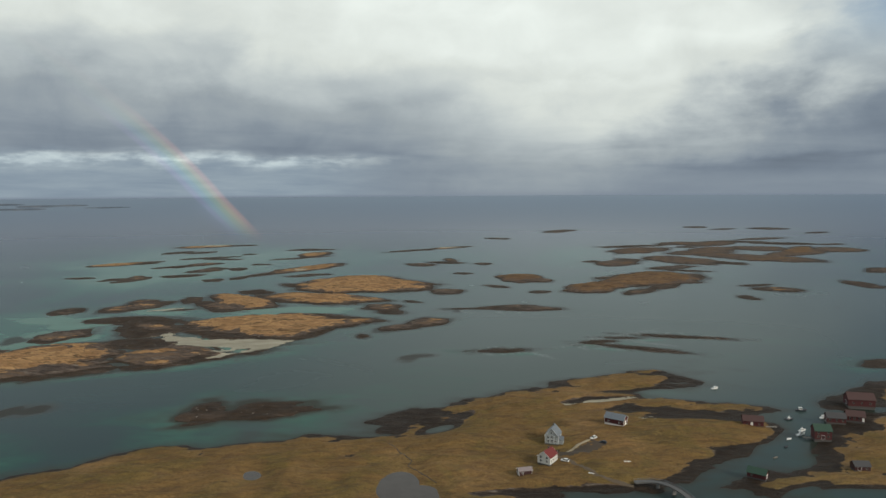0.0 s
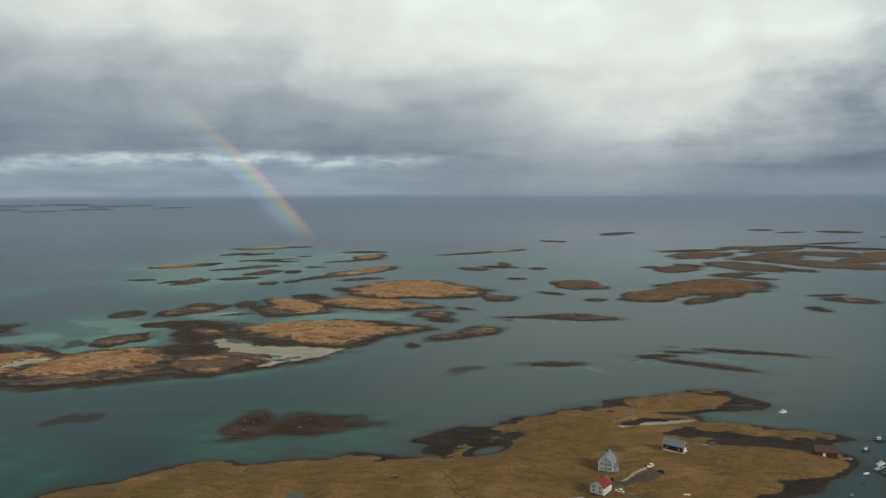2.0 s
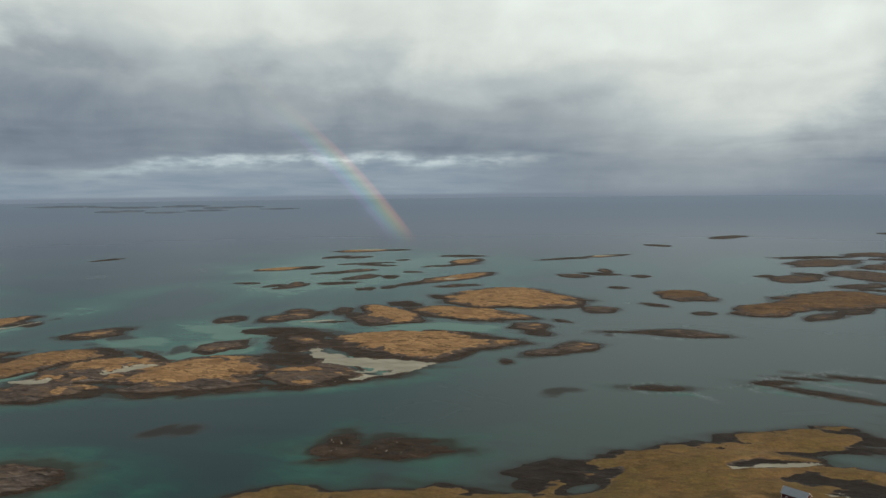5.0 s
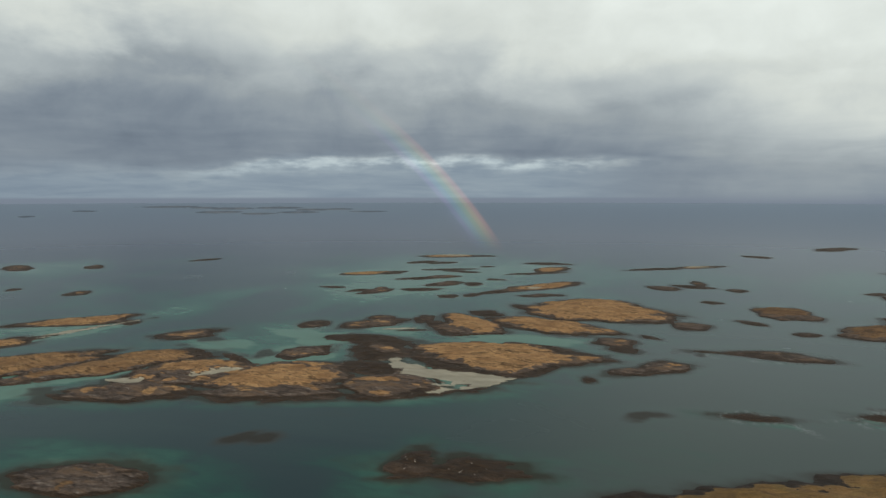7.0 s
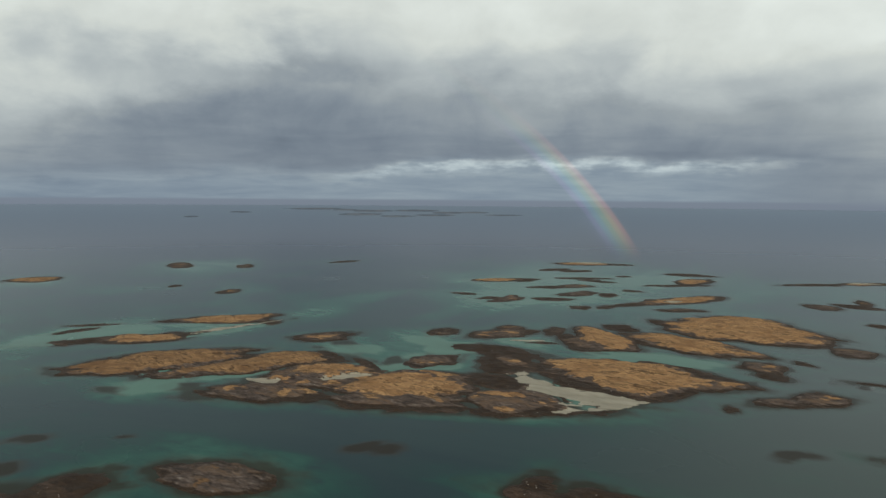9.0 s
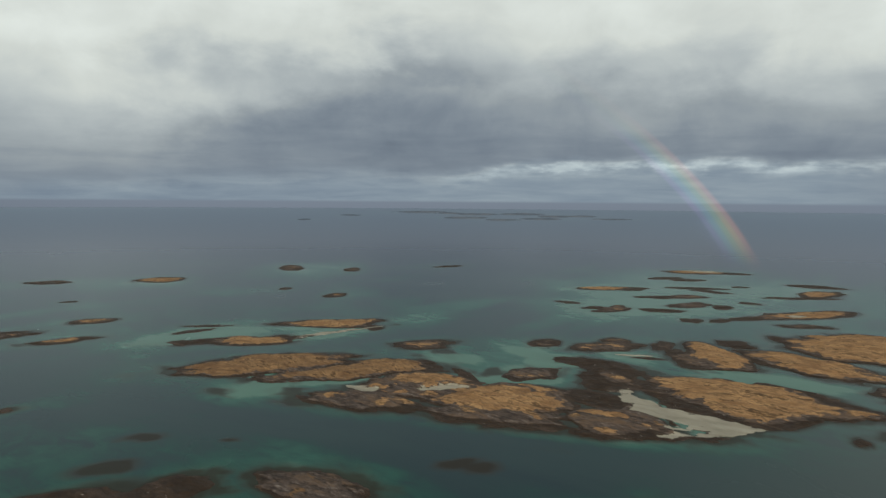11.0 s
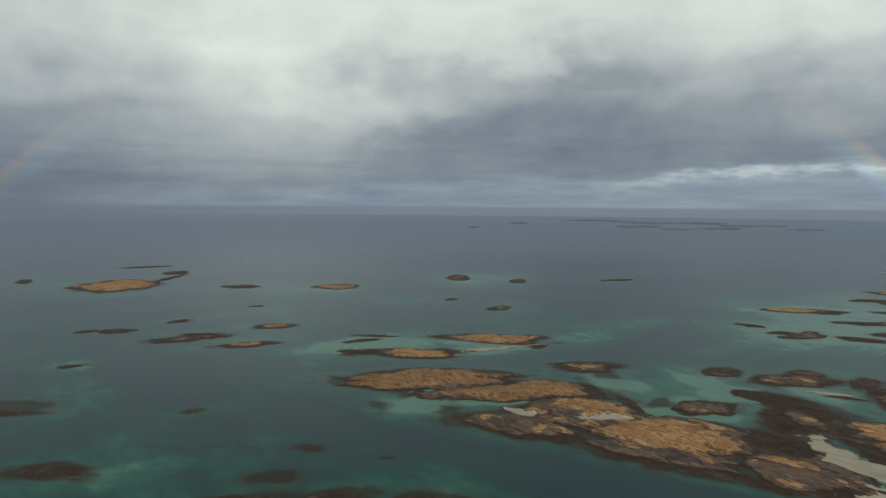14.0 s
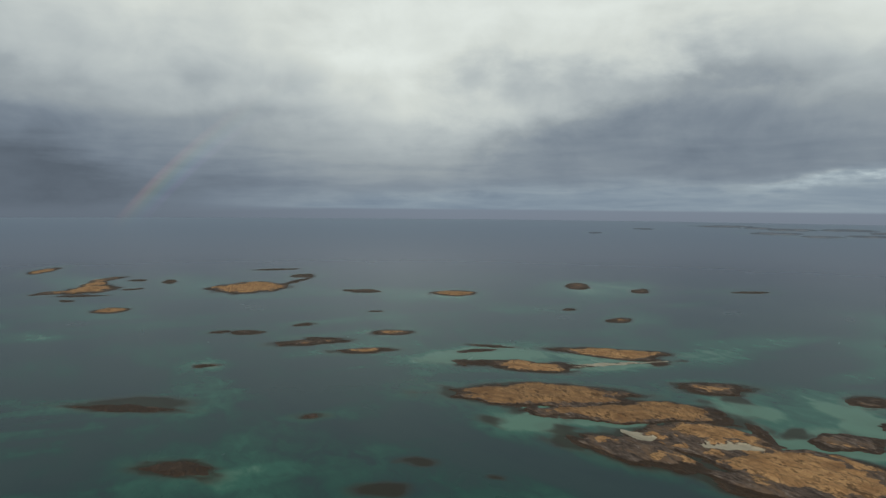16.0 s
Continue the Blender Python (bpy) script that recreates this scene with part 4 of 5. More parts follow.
landform("reef", [("rock", 416, 2471, 100.0, 39.2, 59)], 1.0, 291, 5.8, "low dark rocky reef ringed by brown wrack", "reef", group="skerries")
landform("reef", [("kelp", -82, 683, 7.9, 6.5, 118)], 0.7, 508, 1.3, "half-drowned reef covered in dark brown kelp", "reef", group="skerries")
landform("islet", [("rock", -334, 355, 40.4, 26.6, 5)], 2.6, 578, 1.1, "bare reddish grey rock islet ringed by kelp", "islet", lush=-1.0, group="skerries")
landform("reef", [("kelp", -437, 245, 23.6, 13.1, 59), ("kelp", -402, 297, 25.5, 16.9, 86), ("kelp", -405, 265, 42.4, 13.0, 55)], 0.9, 585, 1.1, "dark brown kelp reef with pale stones", "reef", group="skerries")
landform("islet", [("rock", -1473, 1211, 64.6, 27.6, 143)], 1.5, 760, 4.5, "low dark rocky islet ringed by brown wrack", "islet", group="skerries")
landform("islet", [("rock", -1319, 1287, 47.5, 20.5, 133)], 1.3, 767, 4.1, "low dark rocky islet ringed by brown wrack", "islet", group="skerries")
landform("islet", [("rock", -994, 949, 26.3, 16.9, 126), ("turf", -993, 948, 15.5, 11.4, 109)], 1.4, 774, 3.2, "low islet of golden dry grass with dark wrack edge", "islet", group="skerries")
landform("reef", [("rock", -1140, 943, 15.4, 8.8, 136)], 0.7, 781, 1.8, "low dark rocky reef ringed by brown wrack", "reef", group="skerries")
landform("reef", [("kelp", -1195, 1533, 42.9, 16.5, 74)], 0.7, 788, 3.3, "half-drowned reef covered in dark brown kelp", "reef", group="skerries")
landform("ground", [("turf", -163, 320, 62.3, 39.9, 178), ("turf", -84, 341, 69.8, 53.2, 9), ("turf", 16, 379, 82.9, 51.6, 35), ("turf", 61, 444, 90.5, 43.2, 32),
    ("turf", 136, 518, 43.1, 16.3, 30), ("kelp", 131, 508, 59.6, 18.6, 20), ("kelp", 174, 517, 16.8, 8.3, 155), ("kelp", 170, 501, 15.1, 5.4, 15),
    ("turf", 134, 397, 70.8, 31.2, 20), ("turf", 80, 410, 59.6, 28.1, 36), ("turf", 106, 401, 61.9, 32.9, 32), ("kelp", 159, 385, 54.3, 17.2, 42),
    ("turf", 156, 450, 50.9, 13.9, 166)] + [
    ("kelp", 153, 436, 51.1, 16.7, 165), ("turf", 79, 353, 59.8, 25.8, 11), ("turf", 51, 338, 47.7, 17.7, 5), ("kelp", -12, 417, 36.7, 16.8, 43),
    ("turf", -93, 271, 130.6, 54.4, 0), ("turf", -39, 300, 95.8, 38.7, 5), ("turf", -174, 300, 62.1, 33.6, 177), ("kelp", 117, 340, 22.2, 5.9, 19),
    ("kelp", 84, 330, 25.8, 6.4, 6), ("mire", 164, 431, 35.2, 7.1, 164), ("mire", 103, 464, 19.7, 7.2, 14), ("mire", 51, 320, 39.7, 4.9, 4),
    ("pond", -23, 326, 18.1, 10.2, 92)] + [
    ("pond", -14, 314, 13.6, 11.3, 70), ("pond", -98, 339, 6.6, 5.1, 120), ("sand", 112, 464, 12.1, 2.7, 23), ("sand", 131, 427, 10.2, 2.1, 6),
    ("pool", 157, 482, 20.7, 9.8, 179), ("pool", 77, 311, 19.6, 3.3, 11), ("turf", -181, 324, 51.0, 23.4, 12), ("turf", -141, 351, 69.8, 28.0, 12),
    ("turf", -80, 363, 58.6, 27.0, 5), ("turf", -18, 377, 58.5, 27.2, 29), ("turf", -45, 377, 41.1, 19.9, 26), ("turf", 51, 442, 59.2, 27.6, 39),
    ("kelp", -64, 389, 22.6, 4.6, 13)] + [
    ("kelp", -30, 408, 23.0, 9.8, 34), ("kelp", -16, 437, 23.3, 8.3, 29), ("kelp", 41, 469, 58.5, 7.4, 32), ("turf", 18, 441, 27.5, 10.2, 30),
    ("turf", 133, 507, 50.5, 23.7, 30), ("turf", 142, 517, 31.8, 19.0, 45), ("kelp", 136, 497, 54.3, 11.5, 4), ("kelp", 182, 519, 16.7, 9.3, 133),
    ("mire", 9, 430, 13.5, 6.2, 52), ("pool", -3, 410, 13.4, 5.7, 41), ("turf", 164, 446, 41.6, 11.3, 169), ("mire", 160, 426, 39.7, 5.7, 172),
    ("pool", 156, 484, 27.3, 3.5, 1)], 3.8, 837, 1.3, "grassy shore land with ponds, tidal pools and wrack", "land", lush=1.0, kind="structure", rim=2.2)
landform("ground_far_side", [("turf", 186, 323, 35.5, 12.8, 1), ("turf", 203, 319, 42.7, 13.1, 12), ("kelp", 157, 331, 23.1, 8.2, 16), ("turf", 170, 325, 25.3, 9.5, 4),
    ("kelp", 201, 336, 31.9, 8.4, 179), ("kelp", 216, 365, 33.7, 9.9, 53), ("kelp", 295, 476, 43.4, 13.7, 44), ("turf", 257, 377, 62.7, 25.3, 36),
    ("kelp", 245, 387, 69.3, 24.8, 47)] + [
    ("kelp", 304, 471, 51.2, 18.4, 33), ("turf", 318, 460, 33.4, 11.7, 21), ("pool", 169, 318, 11.6, 4.1, 26), ("turf", 238, 369, 38.4, 18.2, 28),
    ("turf", 249, 393, 23.0, 8.5, 18), ("turf", 284, 417, 26.1, 10.0, 29), ("turf", 322, 473, 36.2, 13.4, 33), ("turf", 226, 342, 20.8, 8.3, 6),
    ("pool", 194, 314, 32.9, 7.2, 2)], 3.0, 844, 1.3, "grassy shore land with ponds, tidal pools and wrack", "land", lush=1.0, kind="structure", rim=2.2)
landform("reef", [("kelp", 358, 561, 17.8, 12.4, 18)], 0.8, 851, 1.5, "half-drowned reef covered in dark brown kelp", "reef", group="skerries")

SHOALS = []
SHOALS += [(-528, 1486, 530.7, 316.8, 106, 0.75), (-36, 1570, 270.9, 187.4, 155, 0.45), (279, 1532, 310.4, 89.0, 75, 0.50), (-162, 798, 107.2, 51.1, 174, 0.60), (-193, 651, 90.7, 42.1, 147, 0.50), (-439, 752, 155.8, 65.2, 113, 0.50), (-85, 424, 54.4, 26.6, 76, 0.45), (-159, 399, 43.4, 32.4, 134, 0.40)]
SHOALS += [(5, 532, 111.6, 62.6, 52, 0.25), (-820, 591, 102.3, 54.3, 74, 0.90), (-712, 704, 80.7, 33.8, 82, 0.80), (-549, 471, 63.1, 47.5, 52, 0.55), (-439, 773, 116.8, 37.2, 156, 0.80), (-513, 1286, 313.1, 193.9, 86, 0.50), (-1349, 1234, 285.8, 98.4, 127, 0.50), (-1426, 836, 158.1, 53.0, 146, 0.40)]
SHOALS += [(-525, 709, 73.1, 52.9, 139, 0.60), (-506, 299, 185.5, 67.6, 23, 0.14), (-738, 908, 118.1, 52.8, 147, 0.40), (-1416, 1191, 275.6, 130.9, 111, 0.50), (-1942, 300, 257.6, 118.2, 179, 0.40), (-2045, 39, 326.1, 99.0, 20, 0.50), (-850, 576, 146.2, 70.1, 99, 0.80), (-749, 192, 56.2, 37.4, 138, 0.18)]
SHOALS += [(-656, 323, 40.5, 34.4, 127, 0.30), (-488, 269, 54.6, 53.4, 64, 0.15), (-565, 462, 58.2, 40.1, 124, 0.60), (-1221, 2, 50.4, 36.5, 53, 0.50), (-747, 1025, 132.0, 61.7, 103, 0.35), (-1498, 750, 189.8, 134.8, 31, 0.45), (-928, 227, 54.7, 23.6, 9, 0.30), (-177, 823, 100.2, 24.6, 13, 0.80)]
SHOALS += [(-368, 639, 54.0, 16.0, 6, 0.80), (-215, 567, 72.7, 17.1, 30, 0.35), (-360, 863, 77.4, 39.9, 159, 0.60), (-753, 718, 75.6, 32.0, 19, 0.70), (-798, 583, 89.2, 37.7, 42, 0.60), (145, 646, 37.4, 7.7, 28, 0.50), (57, 603, 29.9, 12.8, 174, 0.40), (-440, 656, 134.4, 36.1, 33, 0.35)]
SHOALS += [(-621, 193, 168.2, 74.0, 51, 0.14), (167, 629, 53.9, 25.6, 17, 0.30), (-651, 515, 75.2, 47.3, 56, 0.30), (146, 619, 30.3, 4.6, 159, 0.80), (197, 656, 27.6, 4.2, 171, 0.70), (79, 602, 15.0, 3.6, 152, 0.70), (-392, 653, 72.4, 23.9, 31, 0.70), (-526, 532, 56.5, 15.5, 62, 0.90)]
SHOALS += [(-503, 678, 60.7, 12.8, 156, 0.40), (-335, 827, 69.8, 28.7, 156, 0.80), (-249, 825, 36.5, 19.8, 178, 0.80), (-556, 473, 41.1, 19.2, 131, 0.35), (-599, 505, 28.8, 13.6, 80, 0.80), (-772, 669, 108.0, 37.9, 43, 0.60), (-224, 565, 105.0, 14.5, 29, 0.30)]
SHOALS += [(-202, 845, 109.5, 26.3, 7, 0.95), (-378, 668, 46.2, 14.5, 36, 1.00), (-537, 548, 63.9, 9.3, 61, 1.10), (-719, 665, 90.1, 30.5, 66, 0.90), (-494, 696, 62.8, 24.7, 179, 0.70), (-409, 770, 47.7, 21.7, 66, 0.90), (-341, 842, 45.4, 16.9, 30, 0.90), (-862, 557, 57.9, 32.2, 72, 0.70), (-556, 1377, 146.7, 134.8, 63, 0.50), (-340, 1641, 175.4, 71.5, 31, 0.60), (-404, 1261, 98.8, 59.6, 41, 0.50), (-25, 586, 23.2, 11.4, 25, 0.20)]
REEFS = []
REEFS += [(-24, 591, 24.0, 7.7, 24, 0.70), (-286, 457, 12.6, 9.9, 53, 0.60), (15, 821, 11.9, 11.7, 149, 0.60), (413, 921, 21.7, 7.5, 63, 0.80), (479, 832, 9.6, 4.3, 52, 0.60), (-289, 448, 17.8, 10.4, 41, 0.60), (-572, 433, 32.8, 8.2, 174, 0.50)]
REEFS += [(-521, 482, 18.8, 13.9, 99, 0.60), (-423, 667, 13.5, 11.9, 107, 0.60), (-514, 702, 35.6, 10.6, 146, 0.70), (-286, 446, 21.0, 14.8, 57, 0.60), (-509, 310, 10.4, 5.2, 61, 0.40), (-447, 364, 11.9, 4.8, 46, 0.60), (-517, 701, 34.4, 12.9, 152, 0.70), (-572, 435, 17.9, 11.4, 41, 0.50)]
REEFS += [(-530, 481, 27.2, 15.4, 55, 0.70), (-419, 666, 19.9, 11.2, 93, 0.60), (-1227, -14, 34.6, 13.2, 61, 0.30), (-423, 678, 21.1, 8.0, 113, 0.70), (-660, 281, 27.4, 18.3, 65, 0.40), (-505, 325, 25.2, 11.0, 58, 0.50), (-572, 145, 46.0, 24.1, 53, 0.40), (-772, 129, 72.2, 35.9, 70, 0.85)]
REEFS += [(-424, 271, 60.4, 26.8, 52, 0.55), (-463, 286, 21.3, 14.2, 94, 0.95), (-337, 354, 51.5, 35.0, 2, 0.85), (-136, 450, 50.5, 31.4, 176, 0.50), (-533, 478, 22.2, 18.4, 55, 0.80), (-577, 436, 24.3, 15.7, 0, 0.60), (-422, 673, 23.5, 12.3, 126, 0.70), (-510, 701, 34.4, 6.1, 139, 0.70)]
REEFS += [(-272, 449, 18.1, 15.0, 54, 0.60), (-26, 591, 27.5, 10.6, 37, 0.50)]
REEFS += [(-286, 458, 12.8, 11.7, 29, 0.50), (-34, 579, 12.3, 7.7, 19, 0.43), (-13, 596, 14.8, 8.7, 44, 0.57), (-662, 283, 13.2, 10.7, 154, 0.64), (-507, 326, 18.4, 9.5, 62, 0.64), (-460, 286, 19.3, 12.6, 83, 0.71), (-450, 366, 10.5, 6.3, 52, 0.36), (-353, 358, 31.4, 24.2, 53, 0.57), (-576, 436, 23.6, 12.1, 59, 0.43), (-529, 481, 29.8, 13.7, 62, 0.50)]
REEFS += [(-470, 278, 30.9, 14.2, 71, 0.64), (-501, 329, 14.5, 9.6, 78, 0.64), (-449, 367, 11.9, 5.4, 70, 0.36), (-660, 279, 16.8, 14.7, 148, 0.43), (-570, 147, 37.1, 23.8, 48, 0.54), (-774, 127, 67.9, 25.2, 70, 0.43), (-575, 439, 18.5, 14.2, 106, 0.43), (-534, 484, 18.1, 11.0, 103, 0.43), (-289, 451, 20.2, 10.2, 39, 0.57), (-135, 442, 48.9, 30.2, 10, 0.50)]
REEFS += [(-518, 714, 28.4, 10.3, 163, 0.60), (-418, 666, 21.5, 15.3, 45, 0.60)]
WASHED = []
WASHED += [(149, 650, 14.5, 10.5, 113), (156, 629, 18.5, 8.9, 142), (185, 617, 19.5, 7.9, 157), (131, 627, 7.8, 6.0, 150), (174, 671, 8.2, 6.5, 26), (240, 674, 26.6, 9.6, 161), (209, 686, 14.2, 7.2, 168), (77, 837, 57.7, 23.7, 11)]
WASHED += [(49, 614, 22.3, 15.2, 12), (75, 609, 19.5, 2.1, 137), (161, 668, 43.5, 2.1, 35), (183, 650, 26.2, 2.5, 150)]
make_water(SHOALS, REEFS, WASHED)

# ---- the rainbow: light turned back by falling rain, 42 degrees round the point opposite the sun ----
def make_rainbow():
    m = bpy.data.materials.new("rainbow_light")
    m.use_nodes = True
    k = Nodes(m.node_tree)
    k.tree.nodes.clear()
    hue = k.ramp(attr(k, "across"), [(0.0, (0.0, 0.0, 0.0)), (0.16, (0.16, 0.10, 0.30)), (0.36, (0.10, 0.30, 0.36)), (0.54, (0.22, 0.42, 0.16)),
                                     (0.70, (0.58, 0.42, 0.08)), (0.84, (0.62, 0.20, 0.08)), (1.0, (0.0, 0.0, 0.0))], "EASE")
    glow = k.add("ShaderNodeEmission")
    k.put(glow.inputs[0], hue)
    k.put(glow.inputs[1], k.math("MULTIPLY", attr(k, "amount"), 0.23))
    both = k.add("ShaderNodeAddShader")
    k.put(both.inputs[0], glow.outputs[0])
    k.put(both.inputs[1], k.add("ShaderNodeBsdfTransparent").outputs[0])
    k.put(k.add("ShaderNodeOutputMaterial").inputs[0], both.outputs[0])
    axis = heading(SUN_AZ - 180, -SUN_EL)
    side = axis.cross(Vector((0, 0, 1))).normalized()
    above = side.cross(axis)
    turns, widths = np.linspace(-75, 75, 151), np.linspace(0, 1, 13)
    verts, across, amount = [], [], []
    for a in turns:
        for w in widths:
            r = radians(40.4 + 2.1 * w)
            way = axis * math.cos(r) + (side * math.sin(radians(a)) + above * math.cos(radians(a))) * math.sin(r)
            el = math.degrees(math.asin(way.z))
            eye = Vector((5, 42, 169)).lerp(Vector((-5, 99, 204)), 1 if a < 0 else 0)
            out = float(np.interp(el, (-5, -3.4, -2.5, -2, -1.2, -0.8), (1800, 2550, 3200, 3550, 4200, 4600)))
            flat = math.hypot(way.x, way.y)
            verts.append(eye + way * (out / flat))
            across.append(w)
            leg = 1.0 if a > 0 else 0.42
            top = 7.5 if a > 0 else 8.5
            amount.append(leg * float(step01(el, -4.6 if a > 0 else -2.4, -2.0 if a > 0 else 1.5)) * (1 - 0.92 * float(step01(el, 1.0, top))) * (1 - float(step01(el, 8, 14))))
    n, c = len(turns), len(widths)
    idx = np.arange(n * c).reshape(n, c)
    quads = np.stack([idx[:-1, :-1], idx[1:, :-1], idx[1:, 1:], idx[:-1, 1:]], -1).reshape(-1, 4)
    verts = np.array([v[:] for v in verts])
    me = sheet("rainbow", verts, quads, m, {"across": np.array(across), "amount": np.array(amount)})
    tagged(new("rainbow", me), "pale rainbow whose foot stands on the sea", "rainbow", kind="structure")


make_rainbow()


# ---- the settlement ----
def plain(name, color, rough=0.7, metal=0.0, grain=0.0, boards=0.0, dirt=0.35):
    """Paint or metal with dirt at two scales, and board joints where it has them."""
    m, k, b = material(name, rough)
    b.inputs["Metallic"].default_value = metal
    p = k.add("ShaderNodeTexCoord").outputs["Object"]
    n1, n2 = k.noise(p, 0.7, 4, 0.6), k.noise(p, 7.0, 4, 0.6)
    f = k.math("ADD", k.math("MULTIPLY", n1, 0.6), k.math("MULTIPLY", n2, 0.4))
    col = k.mix(k.span(f, 0.4, 0.7, 0.0, dirt), color, tuple(0.45 * c + 0.02 for c in color))
    k.put(b.inputs["Base Color"], col)
    height = k.math("MULTIPLY", n2, 0.4)
    if boards:
        s = k.add("ShaderNodeSeparateXYZ")
        k.put(s.inputs[0], p)
        along = k.math("ADD", s.outputs[0], s.outputs[1])
        saw = k.math("PINGPONG", k.math("MULTIPLY", along, 1 / boards), 0.5)
        height = k.math("ADD", height, k.span(saw, 0.0, 0.08))
    bump(k, b, height, 0.03, 0.6)
    return m


RED, DARK_RED = plain("red_boards", (0.072, 0.010, 0.011), boards=0.16), plain("dark_red_boards", (0.042, 0.011, 0.011), boards=0.16)
WHITE, GREY_WHITE = plain("white_boards", (0.60, 0.60, 0.56), boards=0.16, dirt=0.2), plain("weathered_white_boards", (0.33, 0.36, 0.36), boards=0.16)
TILE, SLATE = plain("red_roof_tiles", (0.155, 0.017, 0.015), boards=0.25), plain("dark_roofing", (0.06, 0.058, 0.06), boards=0.3)
SHEET, PALE_SHEET = plain("grey_metal_roof", (0.20, 0.225, 0.25), 0.5, 0.3, boards=0.3), plain("pale_metal_roof", (0.30, 0.25, 0.25), 0.55, 0.2, boards=0.3)
GREEN, FELT = plain("green_roof", (0.028, 0.068, 0.045), boards=0.3), plain("brown_roof", (0.075, 0.036, 0.032), boards=0.3)
STONE, PLANK = plain("foundation_stone", (0.085, 0.08, 0.075), 0.9), plain("grey_planks", (0.22, 0.20, 0.17), 0.85, boards=0.15)
GRAVEL, GRIT = plain("pale_gravel", (0.36, 0.30, 0.21), 0.95), plain("dark_gravel", (0.120, 0.088, 0.056), 0.95)
PEAT, SOIL = plain("wet_peat", (0.040, 0.030, 0.020), 0.6), plain("bare_soil", (0.066, 0.047, 0.031), 0.95)
HULL, TRIM = plain("white_gelcoat", (0.78, 0.78, 0.76), 0.3, dirt=0.12), plain("white_trim", (0.78, 0.77, 0.74), dirt=0.15)
DARK, RUBBER = plain("dark_hull", (0.03, 0.035, 0.045), 0.4), plain("black_rubber", (0.02, 0.02, 0.02), 0.8)
GLASS, CONCRETE = plain("window_glass", (0.02, 0.025, 0.03), 0.06, dirt=0.0), plain("concrete", (0.15, 0.145, 0.14), 0.9)


def mesh_of(name, bm, mat, smooth=False):
    me = bpy.data.meshes.new(name)
    bmesh.ops.recalc_face_normals(bm, faces=bm.faces)
    for f in bm.faces:
        f.smooth = smooth
    bm.to_mesh(me)
    bm.free()
    me.materials.append(mat)
    return me


def part(name, bm, mat, parent, label="", smooth=False):
    ob = new(name, mesh_of(name, bm, mat, smooth))
    ob.parent = parent
    return tagged(ob, label)


def box(x0, y0, z0, x1, y1, z1, bevel=0.0, bm=None):
    bm = bm or bmesh.new()
    made = bmesh.ops.create_cube(bm, size=1.0)["verts"]
    for v in made:
        v.co = Vector(((x0 + x1) / 2 + v.co.x * (x1 - x0), (y0 + y1) / 2 + v.co.y * (y1 - y0), (z0 + z1) / 2 + v.co.z * (z1 - z0)))
    if bevel:
        bmesh.ops.bevel(bm, geom=[e for e in bm.edges if e.verts[0] in made], offset=bevel, segments=1, affect="EDGES")
    return bm


def prism(outline, x0, x1):
    """An outline in (y, z), drawn out along x."""
    bm = bmesh.new()
    a, b = [[bm.verts.new((x, y, z)) for y, z in outline] for x in (x0, x1)]
    bm.faces.new(a)
    bm.faces.new(b[::-1])
    for i in range(len(a)):
        j = (i + 1) % len(a)
        bm.faces.new((a[i], b[i], b[j], a[j]))
    return bm


def opening(parent, name, side, L, W, u, z, w, h, glass=True, frame_mat=None, leaf_mat=None):
    """A framed window, or a door leaf, on one wall: south, north, east or west."""
    frame_mat = frame_mat or TRIM
    m = {"south": pose(0, -W / 2, 0, 0, 0, 0), "north": pose(0, W / 2, 0, 0, 0, 180), "east": pose(L / 2, 0, 0, 0, 0, 90), "west": pose(-L / 2, 0, 0, 0, 0, -90)}[side]
    t = 0.09
    bm = bmesh.new()
    for x0, z0, x1, z1 in ((-w / 2 - t, z, -w / 2, z + h), (w / 2, z, w / 2 + t, z + h), (-w / 2 - t, z + h, w / 2 + t, z + h + t), (-w / 2 - t, z - t, w / 2 + t, z)):
        box(u + x0, -0.09, z0, u + x1, 0.02, z1, bm=bm)
    if glass:
        box(u - 0.03, -0.06, z, u + 0.03, 0.02, z + h, bm=bm)
    bm.transform(m)
    top = part(name, bm, frame_mat, parent)
    pane = box(u - w / 2, -0.035, z, u + w / 2, 0.015, z + h)
    pane.transform(m)
    part("pane" if glass else "door_leaf", pane, GLASS if glass else (leaf_mat or TRIM), top)


